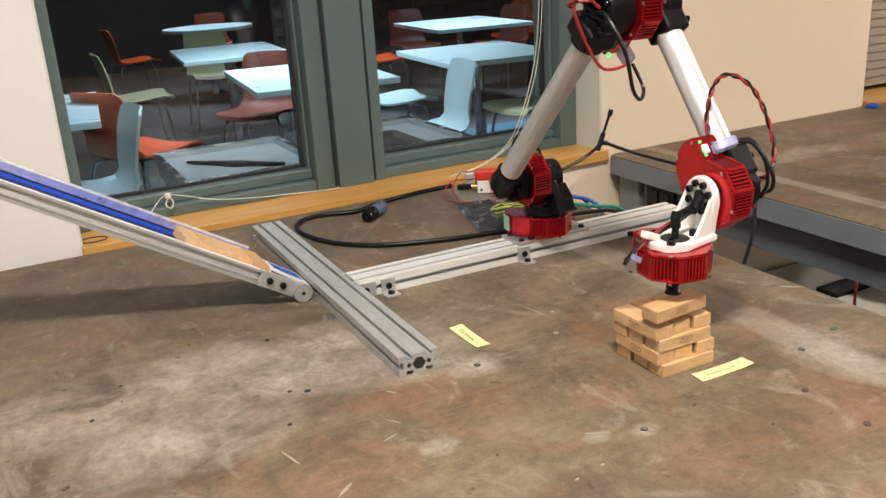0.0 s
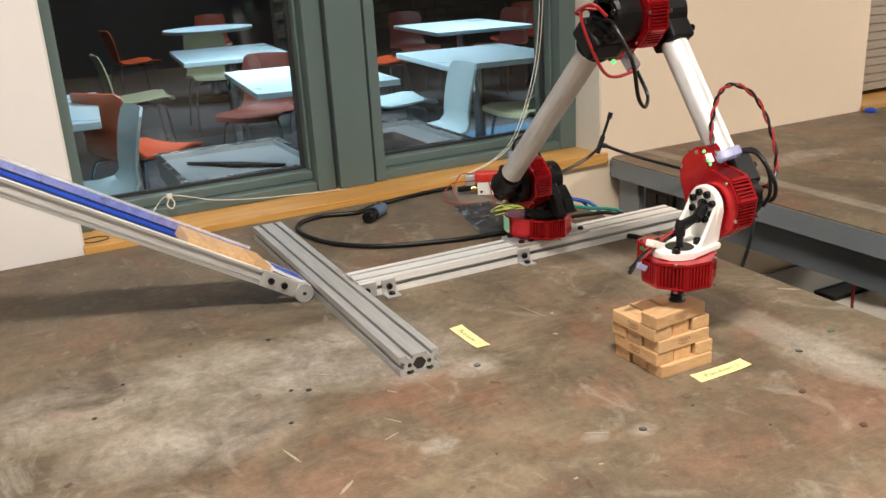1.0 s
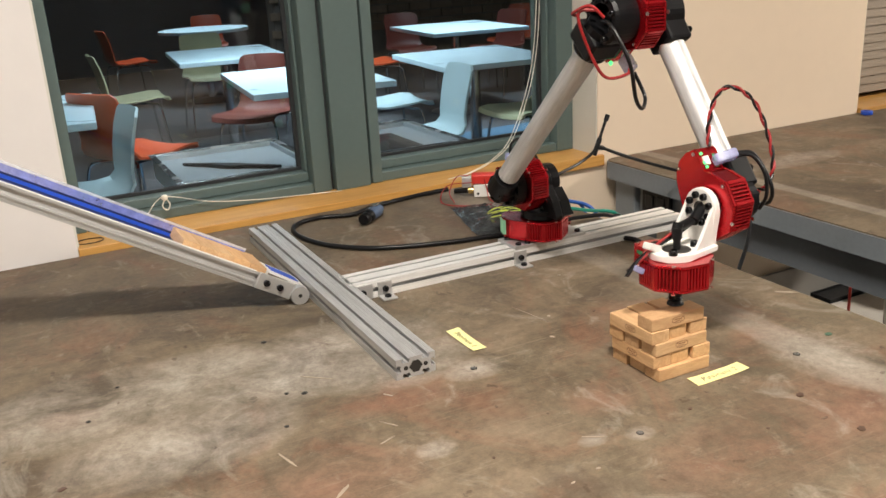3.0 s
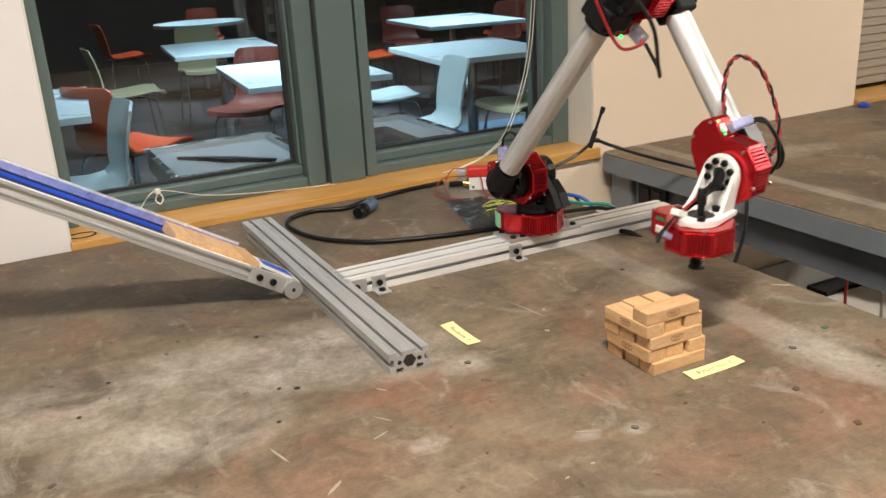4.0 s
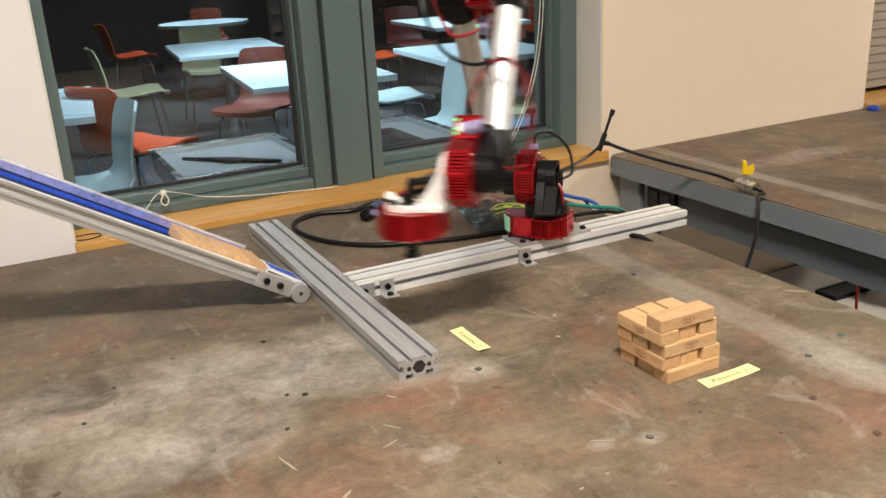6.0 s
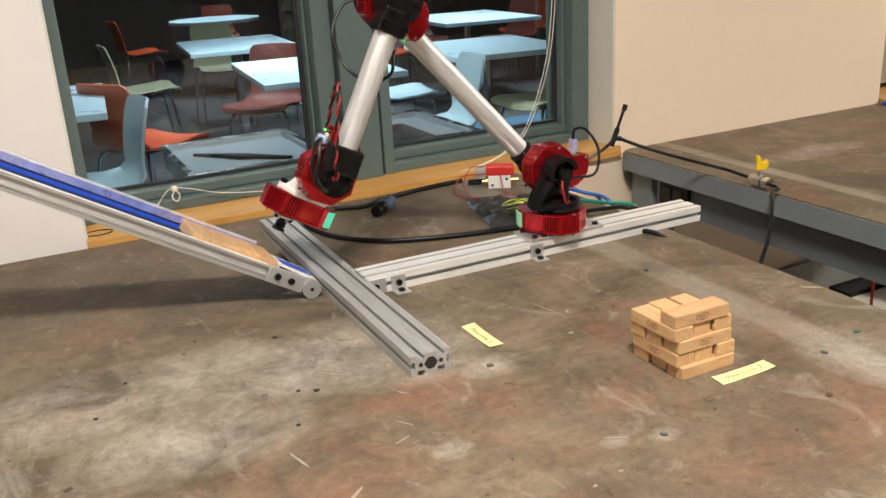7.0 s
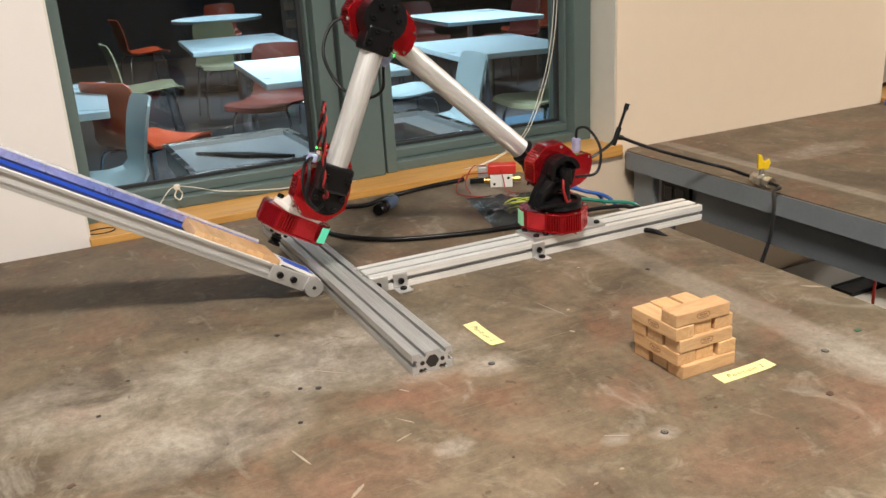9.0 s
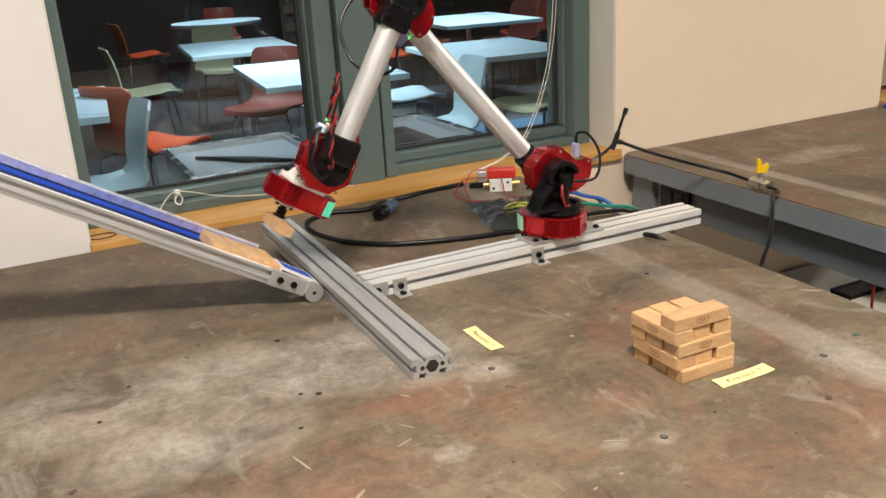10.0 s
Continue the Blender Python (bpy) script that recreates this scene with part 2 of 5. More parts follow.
M_RED = simple("red_anodised", (0.54, 0.012, 0.020), 0.22, 0.80, 0.10, 40, 0.03, 0.35)
# the motors' red, darkened as the shade between the cooling ribs
M_RED_SHADE = simple("red_gap_shade", (0.16, 0.004, 0.007), 0.40, 0.5, 0.10, 40, 0.03, 0.2)
M_BLACK = simple("black_anodised", (0.006, 0.006, 0.007), 0.36, 0.0, 0.2, 40, 0.04, 0.0, 0.22)
M_RUBBER = simple("black_rubber", (0.007, 0.007, 0.008), 0.36, 0.0, 0.2, 60, 0.05, 0.0, 0.3)
M_BOLT = simple("black_oxide_steel", (0.020, 0.020, 0.022), 0.30, 0.7, 0.2, 80, 0.03)
M_STEEL = simple("bright_steel", (0.62, 0.61, 0.58), 0.25, 1.0, 0.08, 60, 0.02)
M_BRASS = simple("brass", (0.72, 0.52, 0.20), 0.3, 1.0, 0.08, 60, 0.02)
M_WHITE_PRINT = simple("white_printed_plastic", (0.82, 0.80, 0.77), 0.45, 0, 0.03, 50, 0.10)
M_WHITE = simple("white_plastic", (0.78, 0.77, 0.74), 0.4, 0, 0.04, 50, 0.03)
M_RED_WIRE = simple("red_wire", (0.30, 0.016, 0.018), 0.42, 0, 0.1, 60, 0.02)
M_RED_PLASTIC = simple("red_plastic", (0.60, 0.035, 0.025), 0.35, 0, 0.08, 50, 0.02)
M_BLUE_TAPE = simple("blue_tape", (0.018, 0.078, 0.52), 0.45, 0, 0.12, 40, 0.08)
M_TAPE_SEAM = simple("dark_tape_seam", (0.012, 0.020, 0.10), 0.5, 0, 0.12, 40, 0.05)
M_BLUE_CONN = simple("blue_grey_plastic", (0.075, 0.115, 0.20), 0.4, 0, 0.1, 50, 0.04)
M_GREEN_TUBE = simple("green_tube", (0.010, 0.210, 0.150), 0.35, 0, 0.1, 50, 0.02)
M_BLUE_TUBE = simple("blue_tube", (0.020, 0.090, 0.36), 0.35, 0, 0.1, 50, 0.02)
M_YELLOW = simple("yellow_handle", (0.85, 0.56, 0.01), 0.38, 0, 0.06, 50, 0.03)
M_NOTE = simple("yellow_paper", (0.88, 0.80, 0.36), 0.7, 0, 0.04, 60, 0.06)
M_INK = simple("ink", (0.03, 0.03, 0.035), 0.6, 0, 0.1, 60, 0)
M_CORD = simple("white_cord", (0.72, 0.69, 0.62), 0.6, 0, 0.08, 100, 0.05)
M_BAG = frosted("antistatic_film", (0.045, 0.048, 0.050), 0.92, 0.12)
M_BAG_WIRE = simple("yellow_green_wire", (0.52, 0.60, 0.06), 0.5, 0, 0.1, 60, 0.02)
# clear rail; the tape's blue reflection is put into its colour
M_RAIL_REFLECTION = frosted("tape_reflection_rail", (0.24, 0.28, 0.66), 0.62, 0.15)
M_ACRYLIC_NEAR = frosted("milky_plastic_edge", (0.74, 0.75, 0.80), 0.45, 0.2)
M_BLOCK = wood("birch_block", (0.72, 0.50, 0.30), (0.58, 0.37, 0.20), 46, (1, 5, 5), 0.55)
M_STAMP = simple("brown_stamp", (0.20, 0.09, 0.04), 0.6, 0, 0.2, 300, 0)
M_LED_GREEN = glow("green_led", (0.10, 1.0, 0.25), 1.6)
M_LED_TEAL = glow("teal_status_light", (0.16, 0.90, 0.56), 0.48)
M_LED_PALE = glow("pale_status_light", (0.30, 0.62, 0.36), 0.35)
M_BOARD = simple("green_circuit_board", (0.02, 0.20, 0.07), 0.45, 0, 0.25, 120, 0.05)
M_CLEAR_PLUG = frosted("clear_plug", (0.44, 0.47, 0.76), 0.55, 0.12)
M_TABLE_TOP = simple("table_laminate", (0.52, 0.66, 0.71), 0.35, 0, 0.03, 8, 0.02)
M_CHROME = simple("chrome", (0.60, 0.61, 0.62), 0.16, 1.0, 0.05, 40, 0.01)
M_SHELL_ORANGE = simple("orange_shell", (0.46, 0.060, 0.014), 0.42, 0, 0.07, 10, 0.03)
M_SHELL_RUST = simple("rust_red_shell", (0.10, 0.016, 0.007), 0.6, 0, 0.07, 10, 0.03)
M_SHELL_RED = simple("dark_red_shell", (0.10, 0.018, 0.012), 0.42, 0, 0.07, 10, 0.03)
M_SHELL_CREAM = simple("cream_shell", (0.52, 0.52, 0.32), 0.42, 0, 0.06, 10, 0.03)
M_SHELL_PALE = simple("pale_blue_shell", (0.38, 0.49, 0.51), 0.42, 0, 0.05, 10, 0.03)
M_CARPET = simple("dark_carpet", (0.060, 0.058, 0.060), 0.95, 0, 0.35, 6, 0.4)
M_CARPET_BLUE = simple("blue_carpet", (0.060, 0.130, 0.200), 0.95, 0, 0.25, 8, 0.4)
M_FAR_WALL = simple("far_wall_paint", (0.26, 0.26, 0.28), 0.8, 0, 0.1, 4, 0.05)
M_BRICK = simple("brick", (0.22, 0.155, 0.105), 0.85, 0, 0.3, 9, 0.3)
M_MORTAR = simple("mortar", (0.16, 0.14, 0.12), 0.9, 0, 0.15, 40, 0.3)
M_TRAY = simple("grey_tray_sheet", (0.44, 0.50, 0.54), 0.38, 0.15, 0.06, 10, 0.02)
M_CARDBOARD = simple("cardboard", (0.38, 0.22, 0.11), 0.8, 0, 0.1, 30, 0.1)
M_SHELF = simple("shelf_board", (0.74, 0.69, 0.62), 0.6, 0, 0.08, 10, 0.05)
M_UPSTAND = simple("grey_upstand", (0.34, 0.32, 0.29), 0.6, 0, 0.05, 10, 0.03)
M_BLIND = simple("blind_slat", (0.26, 0.21, 0.16), 0.55, 0, 0.06, 20, 0.02)
M_PANEL_GLOW = glow("lamp_diffuser_warm", WARM, 4.0)
M_PANEL_COOL = glow("lamp_diffuser_cool", COOL, 2.0)
M_SCRATCH = simple("bare_scratch", (0.33, 0.27, 0.21), 0.6, 0, 0.2, 90, 0)
M_PAINT_SPOT = simple("teal_paint_spot", (0.05, 0.11, 0.07), 0.6, 0, 0.2, 90, 0)
M_STAIN = simple("dark_brown_stain", (0.075, 0.040, 0.026), 0.55, 0, 0.25, 90, 0)
M_SCREW = simple("worn_screw", (0.16, 0.155, 0.15), 0.4, 0.6, 0.2, 90, 0)
# dark colour that stands in for the shade inside holes and openings
M_HOLE = simple("hole_shade", (0.020, 0.018, 0.016), 0.6, 0, 0.2, 90, 0)

GLASS, gn, gl, gb = material("window_glass", 0.0)
gb.inputs["Base Color"].default_value = (0.90, 0.95, 0.95, 1)
gb.inputs["Transmission Weight"].default_value = 1.0
gb.inputs["IOR"].default_value = 1.5


# ---- building helpers ----
def part(name, bm, mat, parent=None, label="", smooth=False):
    """One mesh object from a bmesh, under a thing or a part."""
    me = bpy.data.meshes.new(name)
    bmesh.ops.recalc_face_normals(bm, faces=bm.faces)
    bm.to_mesh(me)
    bm.free()
    if smooth:
        me.shade_smooth()
        try:
            me.set_sharp_from_angle(angle=radians(40))
        except AttributeError:
            pass
    me.materials.append(mat)
    ob = new(name, me)
    if parent is not None:
        ob.parent = parent
    if label:
        ob["label"] = label
    return ob


def thing(name, m, label, category, group="", kind=""):
    ob = new(name)
    ob.empty_display_size = 0.05
    ob.matrix_basis = m
    return tagged(ob, label, category, group, kind)


def box(bm, x0, x1, y0, y1, z0, z1, m=None, bevel=0.0):
    r = bmesh.ops.create_cube(bm, size=1.0)
    vs = r["verts"]
    bmesh.ops.scale(bm, vec=(x1 - x0, y1 - y0, z1 - z0), verts=vs)
    bmesh.ops.translate(bm, vec=((x0 + x1) / 2, (y0 + y1) / 2, (z0 + z1) / 2), verts=vs)
    if bevel:
        es = list({e for v in vs for e in v.link_edges})
        out = bmesh.ops.bevel(bm, geom=es, offset=bevel, segments=2, affect="EDGES", profile=0.5)
        vs = list({v for f in out["faces"] for v in f.verts} | {v for v in vs if v.is_valid})
    if m is not None:
        bmesh.ops.transform(bm, matrix=m, verts=vs)
    return bm


def boxed(*a, **k):
    return box(bmesh.new(), *a, **k)


def rod(bm, p, q, r0, r1=None, seg=16):
    """A capped cylinder or cone from p to q."""
    p, q = Vector(p), Vector(q)
    d = q - p
    m = Matrix.Translation((p + q) / 2) @ d.to_track_quat("Z", "Y").to_matrix().to_4x4()
    bmesh.ops.create_cone(bm, cap_ends=True, segments=seg, radius1=r0, radius2=r0 if r1 is None else r1, depth=d.length, matrix=m)
    return bm


def lathe(bm, profile, m=None, seg=24):
    """Turn a profile of (radius, z) about z."""
    rings = []
    for r, z in profile:
        rings.append([bm.verts.new((r * math.cos(2 * math.pi * k / seg), r * math.sin(2 * math.pi * k / seg), z)) for k in range(seg)])
    for a, b in zip(rings, rings[1:]):
        for k in range(seg):
            bm.faces.new((a[k], a[(k + 1) % seg], b[(k + 1) % seg], b[k]))
    for ring in (rings[0], rings[-1]):
        if (ring[0].co.xy.length) > 1e-5:
            bm.faces.new(ring)
    if m is not None:
        bmesh.ops.transform(bm, matrix=m, verts=[v for r in rings for v in r])
    return bm


def prism(bm, outline, z0, z1, m=None, bevel=0.0):
    """A plate of an outline in x and y, from z0 to z1."""
    lo = [bm.verts.new((x, y, z0)) for x, y in outline]
    hi = [bm.verts.new((x, y, z1)) for x, y in outline]
    k = len(outline)
    a, b = bm.faces.new(lo[::-1]), bm.faces.new(hi)
    for i in range(k):
        bm.faces.new((lo[i], lo[(i + 1) % k], hi[(i + 1) % k], hi[i]))
    vs = lo + hi
    if bevel:
        out = bmesh.ops.bevel(bm, geom=list(set(a.edges) | set(b.edges)), offset=bevel, segments=2, affect="EDGES", profile=0.5)
        vs = list({v for f in out["faces"] for v in f.verts} | {v for v in vs if v.is_valid})
    if m is not None:
        bmesh.ops.transform(bm, matrix=m, verts=vs)
    return bm


def spline(points, steps=8):
    """A smooth line through the points."""
    p = [Vector(q) for q in points]
    p = [2 * p[0] - p[1], *p, 2 * p[-1] - p[-2]]
    out = []
    for a, b, c, d in zip(p, p[1:], p[2:], p[3:]):
        for k in range(steps):
            t = k / steps
            out.append(0.5 * (2 * b + (c - a) * t + (2 * a - 5 * b + 4 * c - d) * t * t + (3 * b - 3 * c + d - a) * t ** 3))
    out.append(p[-2])
    return out


def cable(bm, points, r, seg=8, steps=8, twist=None):
    """A round cable through the points. twist: (radius, phase, turns) winds it about that line."""
    line = spline(points, steps)
    if twist:
        tr, ph, turns = twist
        dense = spline(points, steps * 4)
        k = len(dense)
        line = []
        for i, q in enumerate(dense):
            d = (dense[min(i + 1, k - 1)] - dense[max(i - 1, 0)]).normalized()
            u = d.cross(Vector((0.31, 0.62, 0.72))).normalized()
            w = d.cross(u)
            a = ph + 2 * math.pi * turns * i / k
            line.append(q + tr * (math.cos(a) * u + math.sin(a) * w))
    rings, u = [], None
    for i, q in enumerate(line):
        d = (line[min(i + 1, len(line) - 1)] - line[max(i - 1, 0)]).normalized()
        u = d.orthogonal().normalized() if u is None else (u - d * u.dot(d)).normalized()
        w = d.cross(u)
        rings.append([bm.verts.new(q + r * (math.cos(2 * math.pi * k / seg) * u + math.sin(2 * math.pi * k / seg) * w)) for k in range(seg)])
    for a, b in zip(rings, rings[1:]):
        for k in range(seg):
            bm.faces.new((a[k], a[(k + 1) % seg], b[(k + 1) % seg], b[k]))
    bm.faces.new(rings[0])
    bm.faces.new(rings[-1])
    return bm


def circle(r, n=24, cx=0.0, cy=0.0, a0=0.0, a1=360.0):
    full = abs(a1 - a0) >= 359.9
    k = n if full else n - 1
    return [(cx + r * math.cos(radians(a0 + (a1 - a0) * i / k)), cy + r * math.sin(radians(a0 + (a1 - a0) * i / k))) for i in range(n)]


def bolt_head(bm, p, axis, r=0.0035, h=0.004):
    """A socket-head bolt standing on p."""
    p, axis = Vector(p), Vector(axis).normalized()
    m = Matrix.Translation(p) @ axis.to_track_quat("Z", "Y").to_matrix().to_4x4()
    lathe(bm, [(r, 0), (r, h * 0.85), (r * 0.88, h), (r * 0.5, h), (r * 0.45, h * 0.45), (0.0001, h * 0.45)], m, 14)
    return bm


# ---- structure: the room ----
def wall_block(name, x0, x1, y0, y1, z0, z1, mat, label=""):
    ob = part(name, boxed(x0, x1, y0, y1, z0, z1), mat)
    return tagged(ob, label, "wall", kind="structure")


OPEN_L, OPEN_R = 0.076, 1.206       # the window opening in the wall
WIN2_L = 2.082                      # where the second window begins
SILL_TOP = 0.012
HEAD = 1.25
Y1 = WALL_Y + WALL_T
wall_block("wall_north_west", -5.0, OPEN_L, WALL_Y, Y1, FLOOR, CEIL, M_WALL_WHITE, "smooth white painted wall beside the window")
wall_block("wall_north_middle", OPEN_R, WIN2_L, WALL_Y, Y1, FLOOR, CEIL, M_WALL_CREAM, "cream painted wall between the windows")
wall_block("wall_north_below", OPEN_L, OPEN_R, WALL_Y, Y1, FLOOR, -0.014, M_WALL_CREAM, "cream painted wall below the window")
wall_block("wall_north_above", OPEN_L, OPEN_R, WALL_Y, Y1, HEAD, CEIL, M_WALL_CREAM, "cream painted wall above the window")
wall_block("wall_north_east_below", WIN2_L, 7.5, WALL_Y, Y1, FLOOR, -0.02, M_WALL_CREAM, "cream painted wall below the blinds")
wall_block("wall_north_far_east", 4.2, 7.5, WALL_Y, Y1, -0.02, HEAD, M_WALL_CREAM, "cream painted wall past the blinds")
wall_block("wall_north_east_above", WIN2_L, 7.5, WALL_Y, Y1, HEAD, CEIL, M_WALL_CREAM, "cream painted wall above the blinds")
# unseen walls, coloured dark so that less light bounces into the shadows
wall_block("wall_east", 7.5, 7.65, -7.0, Y1, FLOOR, CEIL, M_WALL_DIM, "unseen side wall, dark to cut bounced light")
wall_block("wall_west", -5.15, -5.0, -7.0, Y1, FLOOR, CEIL, M_WALL_DIM, "unseen side wall, dark to cut bounced light")
wall_block("wall_south", -5.15, 7.65, -7.15, -7.0, FLOOR, CEIL, M_WALL_DIM, "unseen back wall, dark to cut bounced light")
tagged(part("floor", boxed(-5.15, 7.65, -7.15, Y1, FLOOR - 0.1, FLOOR), M_FLOOR), "pale worn concrete floor", "floor", kind="structure")
# unseen ceiling, its grey lowered to limit the fill light
tagged(part("ceiling", boxed(-5.15, 7.65, -7.15, Y1, CEIL, CEIL + 0.1), M_CEILING), "unseen ceiling, dark to cut bounced light", "ceiling", kind="structure")

# reveal linings of the window opening
tagged(part("reveal_east", boxed(OPEN_R - 0.004, OPEN_R, WALL_Y + 0.002, FRAME_Y + 0.02, -0.012, HEAD - 0.002), M_REVEAL), "pale painted window reveal", "reveal", kind="structure")
tagged(part("reveal_west", boxed(OPEN_L, OPEN_L + 0.004, WALL_Y + 0.002, FRAME_Y + 0.02, -0.012, HEAD - 0.002), M_REVEAL), "pale painted window reveal", "reveal", kind="structure")

sill = thing("window_sill_1", pose(0, 0, 0), "honey-coloured varnished wooden window sill", "window sill", kind="structure")
part("sill_board", boxed(OPEN_L + 0.001, OPEN_R + 0.012, WALL_Y - 0.012, FRAME_Y + 0.03, -0.013, SILL_TOP, bevel=0.002), M_SILL, sill)


def window_1():
    w = thing("window_1", pose(0, 0, 0), "grey-green metal framed window onto a dark dining room", "window", kind="structure")
    y0, z0 = FRAME_Y, SILL_TOP
    # outer frame, mullion with a joint, and stepped sashes
    x_l, x_r = OPEN_L + 0.005, OPEN_R - 0.005
    for a, b in ((x_l, x_l + 0.022), (x_r - 0.045, x_r)):
        part("jamb", boxed(a, b, y0, y0 + 0.11, z0, HEAD - 0.003, bevel=0.002), M_FRAME, w)
    part("mullion", boxed(0.595, 0.672, y0 - 0.012, y0 + 0.10, z0, HEAD - 0.003, bevel=0.002), M_FRAME, w)
    part("mullion_joint", boxed(0.673, 0.679, y0 + 0.004, y0 + 0.10, z0, HEAD - 0.003), M_FRAME_DARK, w)
    part("mullion_cover", boxed(0.680, 0.703, y0 - 0.004, y0 + 0.10, z0, HEAD - 0.003, bevel=0.002), M_FRAME, w)
    part("mullion_cover", boxed(0.550, 0.588, y0 - 0.002, y0 + 0.10, z0, HEAD - 0.003, bevel=0.002), M_FRAME, w)
    part("mullion_joint", boxed(0.589, 0.594, y0 + 0.006, y0 + 0.10, z0, HEAD - 0.003), M_FRAME_DARK, w)
    for a, b in ((x_l + 0.023, 0.549), (0.704, x_r - 0.046)):
        part("bottom_rail", boxed(a, b, y0 + 0.002, y0 + 0.10, z0, z0 + 0.020, bevel=0.002), M_FRAME, w)
        part("bottom_step", boxed(a, b, y0 + 0.028, y0 + 0.10, z0 + 0.021, z0 + 0.040, bevel=0.002), M_FRAME, w)
        part("top_rail", boxed(a, b, y0 + 0.002, y0 + 0.10, HEAD - 0.06, HEAD - 0.004, bevel=0.002), M_FRAME, w)
        part("gasket", boxed(a, b, y0 + 0.056, y0 + 0.066, z0 + 0.041, z0 + 0.047), M_FRAME_DARK, w)
        part("gasket", boxed(b - 0.013, b, y0 + 0.056, y0 + 0.066, z0 + 0.048, HEAD - 0.062), M_FRAME_DARK, w)
        part("sash_stile", boxed(b - 0.006, b, y0 + 0.030, y0 + 0.055, z0 + 0.041, HEAD - 0.062, bevel=0.002), M_FRAME, w)
        pane = part("pane", boxed(a - 0.001, b - 0.001, y0 + 0.068, y0 + 0.073, z0 + 0.030, HEAD - 0.05), GLASS, w, "clear glass pane")
        pane.visible_shadow = False
    return w


window_1()


def window_2():
    w = thing("window_2", pose(0, 0, 0), "window with lowered horizontal blinds and a wooden sill", "window", kind="structure")
    part("window_sill", boxed(WIN2_L + 0.004, 4.19, WALL_Y - 0.01, WALL_Y + 0.19, -0.019, 0.012, bevel=0.002), M_SILL, w)
    part("window_back", boxed(WIN2_L + 0.004, 4.19, WALL_Y + 0.2, WALL_Y + 0.22, 0.013, HEAD - 0.004), M_FAR_WALL, w)
    slat = None
    for k in range(44):
        z = 0.04 + k * 0.0235
        if slat is None:
            slat = part("blind_slat", boxed(-0.55, 0.55, -0.013, 0.013, -0.0008, 0.0008, pose(0, 0, 0, 80, 0, 0)), M_BLIND, w)
            slat.location = (WIN2_L + 0.56, WALL_Y + 0.10, z)
        else:
            c = slat.copy()
            scene.collection.objects.link(c)
            c.location = (WIN2_L + 0.56, WALL_Y + 0.10, z)
    return w


window_2()


# ---- ceiling lamps, all unseen ----
def ceiling_panel(place, size, watts, col, glowing, spread=180):
    x, y, z = place
    t = thing("unseen_ceiling_light", pose(x, y, z), "unseen square light panel added at the ceiling", "ceiling light", "ceiling lights")
    a, b = size[0] / 2, size[1] / 2
    for s in (-1, 1):
        part("frame", boxed(-a - 0.02, a + 0.02, s * b - 0.01 + s * 0.011, s * b + 0.01 + s * 0.011, -0.03, -0.001), M_WHITE, t)
        part("frame", boxed(s * a - 0.01 + s * 0.011, s * a + 0.01 + s * 0.011, -b, b, -0.03, -0.001), M_WHITE, t)
    part("diffuser", boxed(-a, a, -b, b, -0.012, -0.002), glowing, t)
    lamp = bpy.data.lights.new("panel_light", "AREA")
    lamp.shape, lamp.size, lamp.size_y, lamp.energy, lamp.color = "RECTANGLE", size[0], size[1], watts, col
    lamp.spread = radians(spread)
    ob = new("panel_light", lamp)
    ob.location = (x, y, z - 0.02)
    return t


for p in PANELS:
    ceiling_panel(*p, M_PANEL_GLOW)
for p in FAR_PANELS:
    ceiling_panel(*p, M_PANEL_COOL, 105)

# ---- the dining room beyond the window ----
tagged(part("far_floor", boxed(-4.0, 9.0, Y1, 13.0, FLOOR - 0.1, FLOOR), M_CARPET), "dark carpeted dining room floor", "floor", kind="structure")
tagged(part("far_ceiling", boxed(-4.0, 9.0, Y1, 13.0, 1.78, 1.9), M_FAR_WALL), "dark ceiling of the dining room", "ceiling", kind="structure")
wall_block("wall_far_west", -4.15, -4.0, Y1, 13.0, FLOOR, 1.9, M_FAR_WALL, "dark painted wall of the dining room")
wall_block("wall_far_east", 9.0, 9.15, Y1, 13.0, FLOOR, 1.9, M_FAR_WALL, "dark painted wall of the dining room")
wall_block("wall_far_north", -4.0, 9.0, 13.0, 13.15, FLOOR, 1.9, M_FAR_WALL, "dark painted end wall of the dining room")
for x0, x1, y0, y1 in ((-0.2, 0.95, 2.9, 4.6), (1.1, 2.9, 3.2, 5.2), (2.9, 4.2, 4.4, 6.0)):
    tagged(part("carpet_inlay", boxed(x0, x1, y0, y1, FLOOR, FLOOR + 0.004), M_CARPET_BLUE), "blue carpet inlay on the dining room floor", "carpet", kind="structure")


def brick_wall():
    w = thing("wall_brick", pose(0, 0, 0), "dim brown brick wall at the far side of the dining room", "wall", kind="structure")
    part("mortar", boxed(3.2, 8.4, 10.62, 10.9, FLOOR, 1.75), M_MORTAR, w)
    me = None
    for row in range(14):
        for col in range(16):
            x, z = 3.3 + col * 0.31 + (row % 2) * 0.155, -0.35 + row * 0.105
            if me is None:
                me = part("brick", boxed(-0.148, 0.148, -0.02, 0.02, -0.046, 0.046, bevel=0.004), M_BRICK, w)
                c = me
            else:
                c = me.copy()
                scene.collection.objects.link(c)
            c.location = (x, 10.61 + 0.004 * ((row * 7 + col * 3) % 4) / 4, z)


brick_wall()


